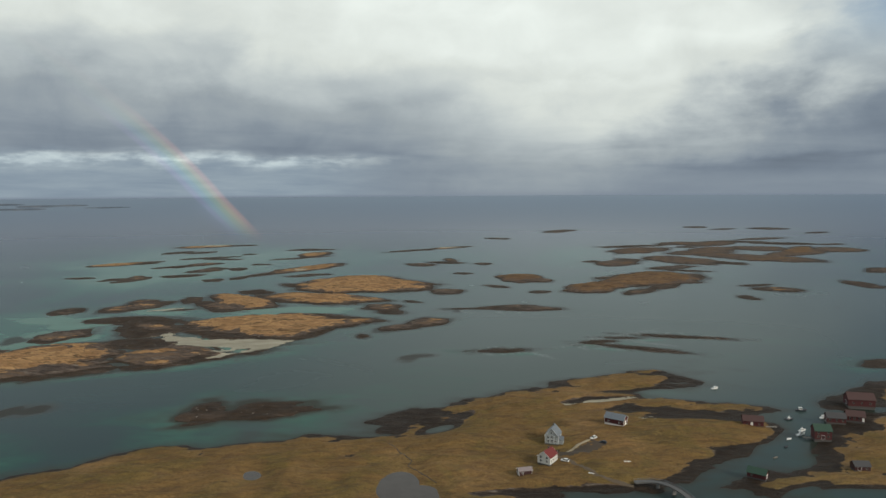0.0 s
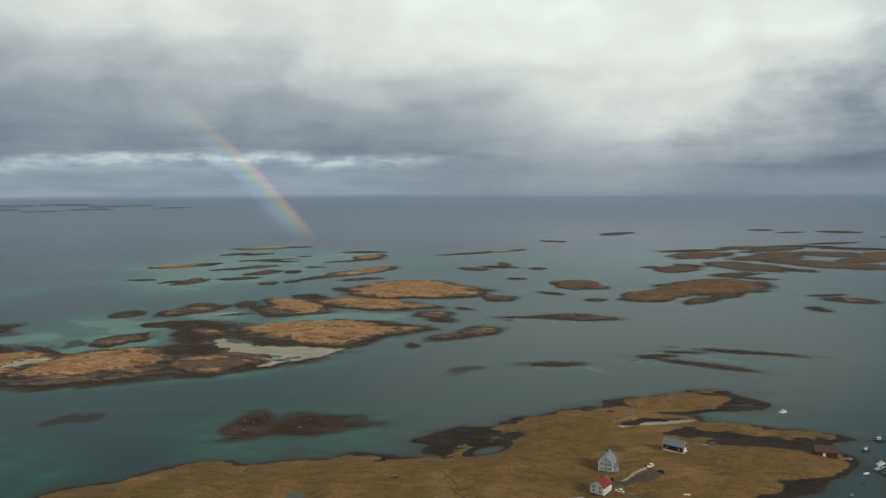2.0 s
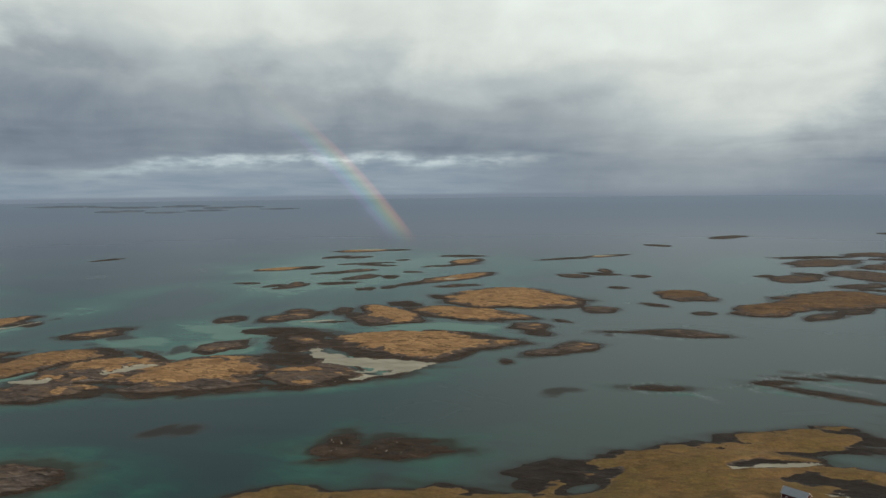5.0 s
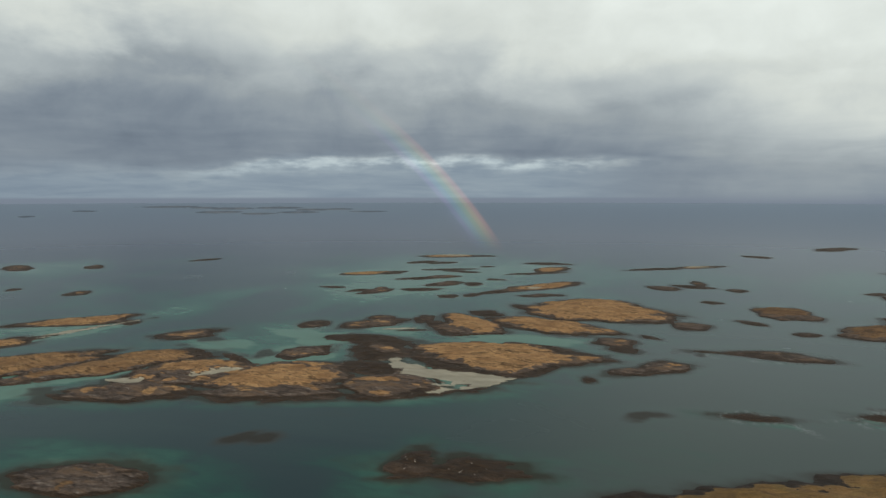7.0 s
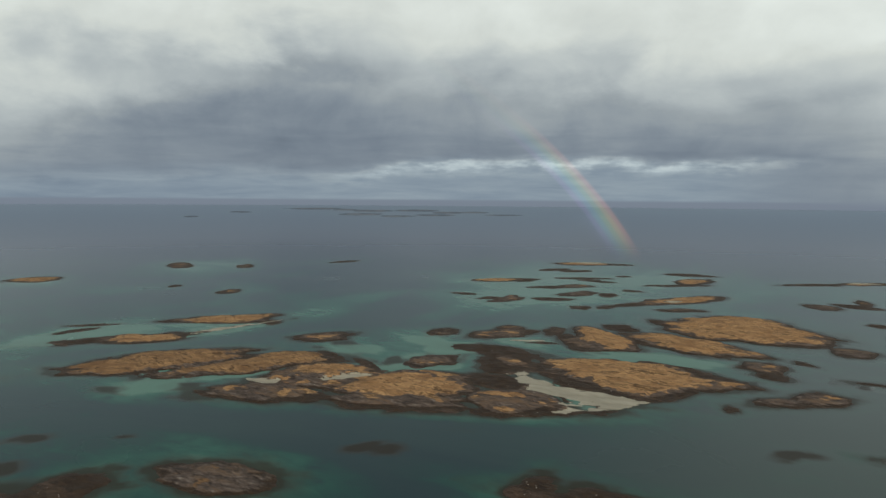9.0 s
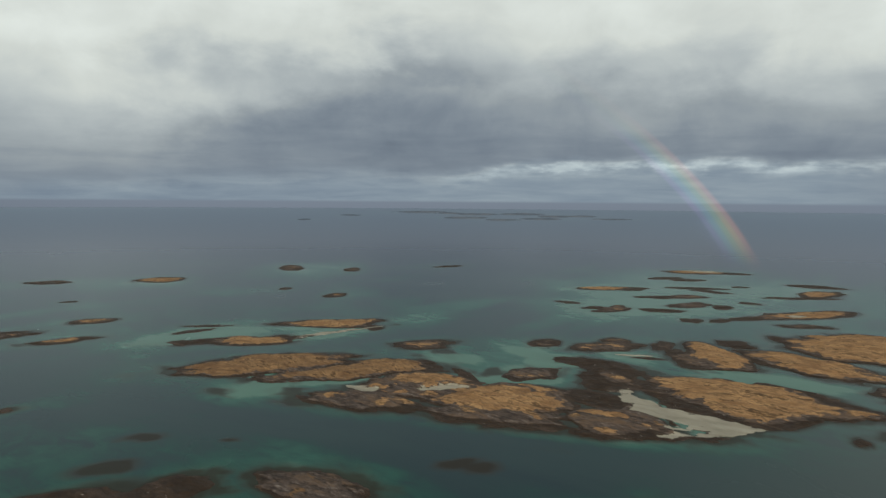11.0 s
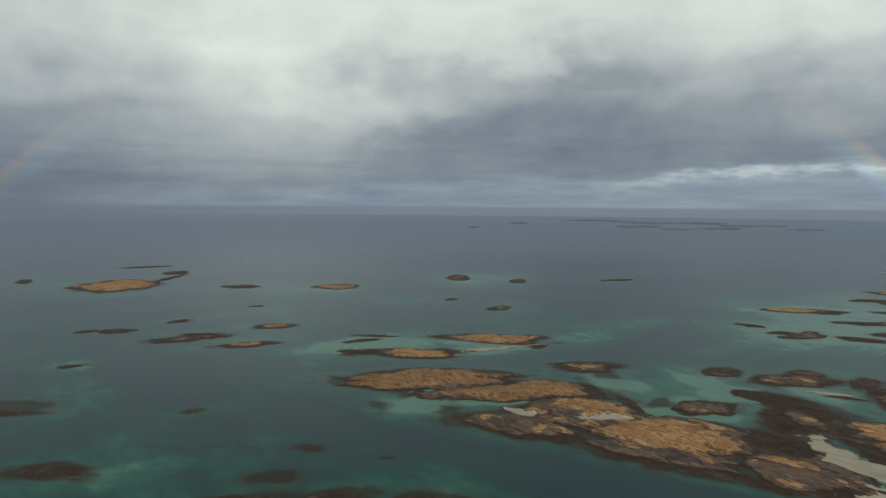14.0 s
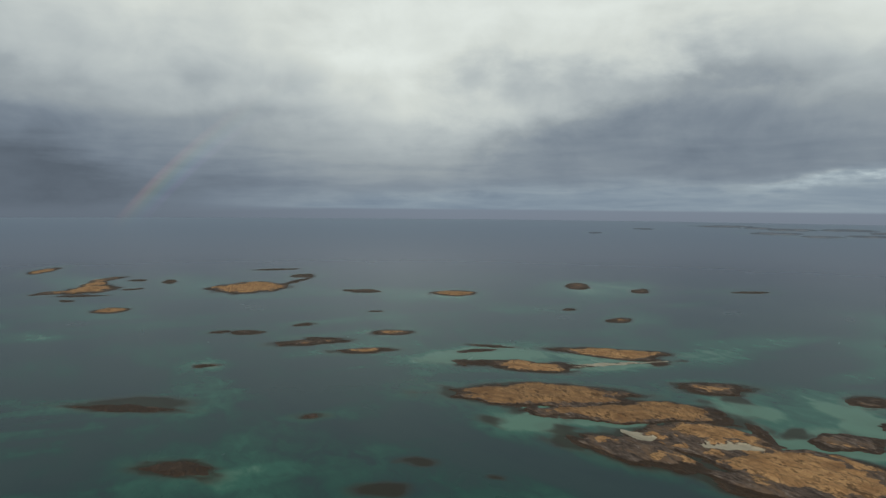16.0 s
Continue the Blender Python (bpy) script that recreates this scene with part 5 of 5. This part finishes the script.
def house(name, x, y, turn, L, W, wall, ridge, wall_mat, roof_mat, label, category, windows=(), doors=(), chimney=True, plinth=0.5, sink=0.6, group="", level=None, trim=True, base_mat=None, door_mat=None, wing=None):
    z = (ground_z(x, y) if level is None else level)
    top = new(name)
    top.matrix_world = pose(x, y, z, 0, 0, turn)
    part("foundation", box(-L / 2 + 0.05, -W / 2 + 0.05, -sink, L / 2 - 0.05, W / 2 - 0.05, plinth), base_mat or STONE, top)
    part("wall", prism([(-W / 2, plinth), (W / 2, plinth), (W / 2, wall), (0, ridge), (-W / 2, wall)], -L / 2, L / 2), wall_mat, top)
    rise = (ridge - wall) / (W / 2)
    o, t = 0.45, 0.18
    y1, zl = W / 2 + o, wall - o * rise
    part("roof", prism([(-y1, zl + 0.02), (0, ridge + 0.02), (y1, zl + 0.02), (y1, zl + t), (0, ridge + t + 0.05), (-y1, zl + t)], -L / 2 - 0.4, L / 2 + 0.4), roof_mat, top)
    if trim:
        for sx in (-1, 1):
            for sy in (-1, 1):
                cx, cy = sx * L / 2, sy * W / 2
                part("corner_board", box(cx - 0.08, cy - 0.08, plinth, cx + 0.08, cy + 0.08, wall - 0.1), TRIM, top)
            bx = sx * (L / 2 + 0.42)
            part("verge_board", prism([(-y1, zl - 0.05), (0, ridge - 0.03), (y1, zl - 0.05), (y1, zl + t), (0, ridge + t + 0.04), (-y1, zl + t)], bx - 0.03, bx + 0.03), TRIM, top)
    if chimney:
        c = box(L * 0.12 - 0.35, -0.35, ridge - 0.8, L * 0.12 + 0.35, 0.35, ridge + 1.0, 0.03)
        stack = part("chimney", c, STONE, top)
        part("chimney_cap", box(L * 0.12 - 0.45, -0.45, ridge + 1.0, L * 0.12 + 0.45, 0.45, ridge + 1.14), SLATE, stack)
    if wing:                              # a low porch under a gable of its own, on the south wall
        half, out, low, high = wing[0] / 2, wing[1], wing[2], wing[3]
        bm = prism([(-half, 0.1), (half, 0.1), (half, low), (0, high), (-half, low)], 0, out)
        bm.transform(pose(-1.4, -W / 2, 0, 0, 0, -90))
        porch = part("porch", bm, wall_mat, top)
        bm = prism([(-half - 0.3, low - 0.3), (0, high + 0.02), (half + 0.3, low - 0.3), (half + 0.3, low - 0.15), (0, high + 0.2), (-half - 0.3, low - 0.15)], 0, out + 0.3)
        bm.transform(pose(-1.4, -W / 2, 0, 0, 0, -90))
        part("porch_roof", bm, roof_mat, porch)
    for side, u, zz, w, h in windows:
        opening(top, "window", side, L, W, u, zz, w, h, frame_mat=TRIM if trim else PLANK)
    for side, u, w, h in doors:
        opening(top, "door", side, L, W, u, plinth, w, h, glass=False, leaf_mat=door_mat)
    return tagged(top, label, category, group)


def rows_of(side, us, zs, w=1.0, h=1.2):
    return [(side, u, z, w, h) for u in us for z in zs]


# the farm on the near shore
house("house", 53.9, 351.9, 55, 8.6, 7.0, 4.2, 7.0, WHITE, TILE, "white wooden house with a red tiled roof", "house",
      rows_of("south", (-2.6, 0, 2.6), (1.4,)) + rows_of("west", (-1.7, 1.7), (1.4, 3.3)) + rows_of("east", (-1.7, 1.7), (1.4,)), [("east", 0, 1.0, 2.1)])
house("house", 61.6, 381.9, 70, 9.0, 7.4, 5.2, 9.2, GREY_WHITE, SHEET, "tall weathered pale grey wooden house with steep gable", "house",
      rows_of("west", (-2.0, 0.2, 2.2), (1.3, 3.6), 1.0, 1.4) + [("west", 0, 6.2, 0.9, 1.1)] + rows_of("south", (-2.8, 0, 2.8), (1.3, 3.6), 1.0, 1.4), [("south", 1.4, 1.0, 2.1)], wing=(2.6, 2.4, 2.9, 4.4))
house("barn", 103.6, 407.6, -36, 11.8, 6.4, 4.0, 6.4, RED, SHEET, "red barn with a grey metal roof and pale plinth", "barn",
      rows_of("south", (-3.5, 3.4), (1.8,), 0.9, 0.8), [("east", 0, 2.0, 2.2)], chimney=False, plinth=0.9, base_mat=TRIM)
house("shed", 40.2, 338.1, 14, 6.6, 3.6, 2.7, 3.7, DARK_RED, PALE_SHEET, "small dark red shed with a pale metal roof", "shed",
      [("south", -1.5, 1.0, 0.7, 0.7)], [("west", 0, 1.0, 1.8)], chimney=False, plinth=0.25)
# boathouses and sheds round the harbour
house("boathouse", 187.4, 410.4, -14, 11.5, 6.4, 3.4, 5.8, RED, FELT, "red boathouse with a brown roof and white door", "boathouse",
      [("south", -3.6, 1.2, 0.7, 0.8), ("south", 3.2, 1.2, 0.7, 0.8)], [("south", -1.0, 1.2, 2.0)], chimney=False, group="harbour sheds", trim=False, level=1.2, sink=1.4)
house("boathouse", 155.6, 333.4, -38, 8.6, 5.2, 2.8, 4.8, RED, GREEN, "red boathouse with a mossy green roof", "boathouse",
      [("south", -2.2, 1.2, 0.8, 0.8)], [("east", 0, 1.4, 2.0)], chimney=False, group="harbour sheds", trim=False, level=1.2, sink=1.4)
house("shed", 212.3, 342.8, -4, 7.6, 5.2, 2.8, 4.6, DARK_RED, SLATE, "dark brown shed with dark roofing by the shore", "shed",
      [("south", 2.0, 1.2, 0.8, 0.8)], [("south", -1.6, 1.6, 2.0)], chimney=False, group="harbour sheds", trim=False, door_mat=DARK_RED)
house("warehouse", 216.4, 387.0, -10, 9.0, 7.0, 5.6, 8.4, RED, GREEN, "tall red quayside warehouse with a green roof", "warehouse",
      rows_of("south", (-2.6, 2.6), (1.6, 4.0)), [("south", 0, 1.8, 2.4)], chimney=False, group="harbour sheds", trim=False, door_mat=DARK_RED, level=1.1, sink=1.6)
house("boathouse", 240.2, 415.0, -14, 10.5, 6.6, 3.4, 5.8, RED, SLATE, "long red boathouse with a dark roof and white trim", "boathouse",
      rows_of("south", (-3.6, 0, 3.6), (1.4,)), [("west", 0, 2.0, 2.2)], chimney=False, group="harbour sheds", trim=False, door_mat=DARK_RED, level=1.2, sink=1.6)
house("boathouse", 253.6, 417.2, -20, 10.0, 6.6, 3.4, 6.0, RED, FELT, "red boathouse with rows of white-framed windows", "boathouse",
      rows_of("south", (-3.2, -0.8, 1.8), (1.4,)) + rows_of("east", (-1.6, 1.6), (1.4,)), [("south", 4.0, 1.1, 2.0)], chimney=False, group="harbour sheds", trim=False, level=1.4, sink=1.6)
house("warehouse", 274.2, 447.0, -12, 16.0, 9.5, 5.0, 8.4, RED, FELT, "big red wooden warehouse with a rust brown roof", "warehouse",
      rows_of("south", (-5, 0, 5), (2.0,)), [("west", 0, 2.4, 2.6)], chimney=False, group="harbour sheds", trim=False, door_mat=DARK_RED, level=1.4, sink=1.8)


def jetty(x, y, turn, length, width, label):
    top = new("jetty")
    top.matrix_world = pose(x, y, 0, 0, 0, turn)
    n = int(length / 0.32)
    for i in range(n):
        part("plank", box(i * 0.32, -width / 2, 1.05 + 0.01 * (i % 3), i * 0.32 + 0.28, width / 2, 1.13 + 0.01 * (i % 3)), PLANK, top)
    for u in np.arange(0.4, length, 2.4):
        for s in (-1, 1):
            part("post", box(u - 0.1, s * width / 2 - 0.1 - s * 0.25, -1.2, u + 0.1, s * width / 2 + 0.1 - s * 0.25, 1.05), PLANK, top)
    tagged(top, label, "jetty")


jetty(194.0, 407.4, -10, 6.5, 2.2, "short grey plank jetty beside the boathouse")
jetty(211.6, 388.4, 172, 5.0, 2.4, "grey plank jetty in front of the warehouse")


def boat(x, y, turn, length, label, cabin=True, hull_mat=None, group="moored boats"):
    """A small open or cabin boat with a pointed bow, afloat."""
    hull_mat, length = hull_mat or HULL, length * 0.82
    top = new("boat" if cabin else "skiff")
    top.matrix_world = pose(x, y, 0, 0, 0, turn)
    beam, deep = length * 0.34, length * 0.15
    bm = bmesh.new()
    rings = []
    for i in range(9):
        u = i / 8
        half = beam / 2 * (0.86 + 0.14 * math.sin(u * math.pi)) * (1 - max(0, (u - 0.45) / 0.55) ** 2.2) + 0.02
        sheer = deep * (0.85 + 0.55 * u ** 2)
        xx = (u - 0.5) * length
        rings.append([bm.verts.new((xx, half * a, zz)) for a, zz in ((-0.86, sheer - 0.12), (-0.94, sheer), (-1, sheer), (-0.82, 0.05), (0, -deep * 0.5), (0.82, 0.05), (1, sheer), (0.94, sheer), (0.86, sheer - 0.12))])
    for a, b in zip(rings, rings[1:]):
        for j in range(8):
            bm.faces.new((a[j], a[j + 1], b[j + 1], b[j]))
        bm.faces.new((a[8], a[0], b[0], b[8]))
    bm.faces.new(rings[0])
    bm.faces.new(rings[-1][::-1])
    part("hull", bm, hull_mat, top)
    if cabin:
        z0, z1 = deep * 0.8, deep * 0.8 + length * 0.19
        part("wheelhouse", box(-length * 0.20, -beam * 0.30, z0, length * 0.10, beam * 0.30, z1, 0.06), HULL, top)
        part("window_band", box(-length * 0.19, -beam * 0.31, z0 + (z1 - z0) * 0.5, length * 0.108, beam * 0.31, z0 + (z1 - z0) * 0.82), GLASS, top)
        part("roof", box(-length * 0.23, -beam * 0.34, z1, length * 0.13, beam * 0.34, z1 + 0.08, 0.02), HULL, top)
        part("mast", box(-0.04, -0.04, z1, 0.04, 0.04, z1 + length * 0.22), TRIM, top)
    else:
        for u in (-0.22, 0.08):
            part("thwart", box(u * length - 0.12, -beam * 0.40, deep * 0.62, u * length + 0.12, beam * 0.40, deep * 0.68), PLANK, top)
        part("outboard", box(-length * 0.54, -0.14, 0.1, -length * 0.48, 0.14, deep + 0.35, 0.03), DARK, top)
    tagged(top, label, "boat", group)


boat(196.4, 491.4, 20, 7.0, "white cabin boat moored off the headland")
boat(215.9, 422.8, 12, 6.6, "dark-hulled cabin boat with white wheelhouse moored in the harbour", hull_mat=DARK)
boat(232.4, 440.2, -8, 8.0, "dark-hulled cabin boat with white wheelhouse at its mooring", hull_mat=DARK)
boat(209.4, 395.6, 25, 7.6, "white cabin boat beside the warehouse quay")
boat(213.6, 402.4, 20, 6.4, "white cabin boat alongside another at the quay")
boat(238.8, 425.8, 30, 7.0, "white cabin boat tied up by the boathouses")
boat(198.9, 388.6, 20, 4.4, "small white open skiff at a mooring", False)
boat(191.2, 376.4, 40, 4.2, "small dark open skiff at a mooring", False, DARK)
boat(177.9, 361.0, 30, 4.0, "small grey open skiff in the inlet", False, PLANK)
boat(199.9, 409.6, -15, 5.0, "grey open rowing boat off the jetty", False, PLANK)


def car(x, y, turn, label, body_mat):
    top = new("car")
    top.matrix_world = pose(x, y, ground_z(x, y) + 0.05, 0, 0, turn)
    part("body", prism([(-2.1, 0.35), (2.1, 0.35), (2.15, 0.75), (1.1, 0.92), (-2.0, 0.95), (-2.15, 0.7)], -0.85, 0.85).copy(), body_mat, top).matrix_local = pose(0, 0, 0, 0, 0, 90)
    part("cabin", prism([(-1.9, 0.93), (1.0, 0.92), (0.45, 1.45), (-1.5, 1.48)], -0.74, 0.74), GLASS, top).matrix_local = pose(0, 0, 0, 0, 0, 90)
    part("roof", prism([(-1.52, 1.46), (0.47, 1.43), (0.40, 1.53), (-1.45, 1.55)], -0.72, 0.72), body_mat, top).matrix_local = pose(0, 0, 0, 0, 0, 90)
    for sx in (-1.3, 1.3):
        for sy in (-0.82, 0.82):
            bm = bmesh.new()
            bmesh.ops.create_cone(bm, cap_ends=True, segments=14, radius1=0.33, radius2=0.33, depth=0.22)
            bm.transform(pose(sx, sy, 0.33, 90, 0, 0))
            wheel = part("wheel", bm, RUBBER, top)
            bm = bmesh.new()
            bmesh.ops.create_cone(bm, cap_ends=True, segments=10, radius1=0.19, radius2=0.19, depth=0.24)
            bm.transform(pose(sx, sy, 0.33, 90, 0, 0))
            part("rim", bm, SHEET, wheel)
    tagged(top, label, "car", "parked cars")


car(84.8, 383.1, 38, "white parked car at the end of the gravel track", HULL)
car(63.1, 352.2, -28, "white parked car beside the white house", HULL)
car(88.8, 377.5, -30, "dark grey parked car by the track", DARK)


def track(name, points, width, mat, label, category):
    """A worn track that lies on the ground."""
    pts = [Vector((x, y, 0)) for x, y in points]
    fine = []
    for a, b in zip(pts, pts[1:]):
        n = max(2, int((b - a).length / 1.5))
        fine += [a.lerp(b, i / n) for i in range(n)]
    fine.append(pts[-1])
    bm = bmesh.new()
    prev = None
    for i, p in enumerate(fine):
        d = (fine[min(i + 1, len(fine) - 1)] - fine[max(i - 1, 0)]).normalized()
        s = Vector((-d.y, d.x, 0))
        w = width * (0.85 + 0.3 * noise.noise(p * 0.3)) / 2
        row = []
        for k in (-1.0, -0.5, 0.0, 0.5, 1.0):
            q = p + s * (w * k)
            row.append(bm.verts.new((q.x, q.y, ground_z(q.x, q.y) + (0.14 if abs(k) < 1 else -0.02))))
        if prev:
            for j in range(4):
                bm.faces.new((prev[j], prev[j + 1], row[j + 1], row[j]))
        prev = row
    tagged(new(name, mesh_of(name, bm, mat, True)), label, category, kind="structure")


track("path", [(66.5, 367.5), (73.1, 374.4), (82.5, 382.0)], 2.2, GRAVEL, "pale gravel path from the yard to the parked car", "path")
track("road", [(59.4, 358.8), (65.0, 353.8), (70.0, 345.0), (75.6, 335.0), (82.5, 329.4), (91.9, 325.0)], 3.4, GRIT, "dark gravel farm road leading to the bridge", "road")
track("yard", [(60.0, 364.4), (70.6, 363.8), (80.0, 371.2), (87.5, 378.8)], 12.0, SOIL, "trampled dark soil yard beside the houses", "yard")


track("brook", [(-31.9, 380.4), (-27.2, 372.6), (-20.9, 360.2), (-17.3, 353.9), (-19.1, 348.7), (-14.5, 343.5), (-10.0, 336.4), (-3.9, 328.1)], 0.7, PEAT, "narrow dark brook winding through the grass", "brook")


def pond(ovals, label):
    """Still water that fills a hollow; its edge lies under the banks."""
    bm = bmesh.new()
    rough = lambda u: 1 + 0.16 * noise.noise(Vector((2 * math.cos(u), 2 * math.sin(u), ovals[0][0]))) + 0.05 * noise.noise(Vector((7 * math.cos(u), 7 * math.sin(u), ovals[0][1])))
    for cx, cy, a, b, turn in ovals:
        ring = [bm.verts.new((pose(cx, cy, POND_LEVEL - 0.004 * (a % 3), 0, 0, turn) @ Vector((1.12 * a * rough(u) * math.cos(u), 1.12 * b * rough(u) * math.sin(u), 0)))) for u in np.linspace(0, 2 * math.pi, 90, endpoint=False)]
        bm.faces.new(ring)
    tagged(new("pond", mesh_of("pond", bm, POND)), label, "pond", kind="structure")


pond([(-98.1, 339.2, 6.6, 5.1, 120)], "still peat-brown pond in the grass")
pond([(-22.7, 326.5, 18.1, 10.2, 92)], "large peat-brown pond with grassy banks")
pond([(-14.1, 313.7, 13.6, 11.3, 70)], "arm of the large peat-brown pond")


def timber(x, y, turn, length, label):
    bm = box(-length / 2, -0.25, 0, length / 2, 0.25, 0.4, 0.05)
    ob = new("timber_stack", mesh_of("timber_stack", bm, TRIM))
    ob.matrix_world = pose(x, y, ground_z(x, y) + 0.02, 0, 0, turn)
    tagged(ob, label, "timber")


timber(95.1, 349.9, -8, 3.4, "pale timber stack lying in the grass")
timber(73.4, 335.8, -28, 2.8, "pale timber stack lying by the road")


def make_bridge():
    """A slim concrete bridge that bends over the channel, humped in the middle."""
    ends = [Vector((92.5, 326.0)), Vector((107.5, 327.5)), Vector((113.0, 313.0)), Vector((114.5, 288.0))]
    n = 28

    def spot(f):
        a, b, c, d = ends
        g = 1 - f
        p = a * g ** 3 + b * (3 * g * g * f) + c * (3 * g * f * f) + d * f ** 3
        w = ((b - a) * g * g + (c - b) * (2 * g * f) + (d - c) * f * f).normalized()
        return p, Vector((-w.y, w.x)), 2.2 + 1.3 * math.sin(math.pi * f)

    top = new("bridge")
    at = [spot(i / n) for i in range(n + 1)]

    def strip(y0, y1, low, high):
        bm = bmesh.new()
        prev = None
        for p, s, rise in at:
            row = [bm.verts.new((*(p + s * y), rise + z)) for y, z in ((y0, low), (y1, low), (y1, high), (y0, high))]
            if prev:
                for j in range(4):
                    bm.faces.new((prev[j], prev[(j + 1) % 4], row[(j + 1) % 4], row[j]))
            else:
                bm.faces.new(row)
            prev = row
        bm.faces.new(prev[::-1])
        return bm

    part("deck", strip(-1.5, 1.5, -0.4, 0.0), CONCRETE, top)
    for s in (-1, 1):
        part("kerb", strip(s * 1.5 - 0.12, s * 1.5 + 0.12, 0.004, 0.28), CONCRETE, top)
        part("rail", strip(s * 1.5 - 0.05, s * 1.5 + 0.05, 0.92, 1.02), SHEET, top)
        for i in range(1, n):
            p, side, rise = at[i]
            q = p + side * (1.5 * s)
            part("rail_post", box(q.x - 0.04, q.y - 0.04, rise + 0.28, q.x + 0.04, q.y + 0.04, rise + 0.93), SHEET, top)
    for i in (8, 14, 20):
        p, side, rise = at[i]
        bm = box(-0.45, -1.2, -2.5, 0.45, 1.2, rise - 0.42, 0.08)
        bm.transform(pose(p.x, p.y, 0, 0, 0, math.degrees(math.atan2(side.y, side.x)) - 90))
        part("pier", bm, CONCRETE, top)
    tagged(top, "pale concrete bridge with railings bending over the tidal channel", "bridge")


make_bridge()


# ---- pale stones on the weed-covered reefs and shores ----
def stones(seed, spots, label):
    """Loose stones, thrown about by the sea: too many to count."""
    rng = random.Random(seed)
    bm = bmesh.new()
    for x, y, spread, count, size in spots:
        for _ in range(count):
            px, py = x + rng.gauss(0, spread), y + rng.gauss(0, spread * 0.8)
            pz = SURFACE(px, py)
            if pz < 0.25:
                continue
            r = size * rng.uniform(0.5, 1.5)
            made = bmesh.ops.create_icosphere(bm, subdivisions=1, radius=1.0)["verts"]
            m = pose(px, py, pz + 0.1 * r, 0, 0, rng.uniform(0, 180)) @ Matrix.Diagonal((r * rng.uniform(0.8, 1.7), r, r * rng.uniform(0.45, 0.8), 1))
            for v in made:
                v.co = m @ (v.co * rng.uniform(0.8, 1.2))
    tagged(new("stones", mesh_of("stones", bm, PALE_STONE)), label, "stones", kind="stuff")


PALE_STONE = plain("pale_stone", (0.34, 0.30, 0.26), 0.95)


def SURFACE(x, y):
    best = -1.0
    gx, gy = np.array([[float(x)]]), np.array([[float(y)]])
    for lobes, height, seed, near in REEF_LAND:
        if abs(x - near[0]) < near[2] and abs(y - near[1]) < near[2]:
            best = max(best, float(relief(lobes, height, seed, gx, gy)[0][0, 0]))
    return best


stones(5, STONE_SPOTS, "scattered pale stones among the brown kelp")
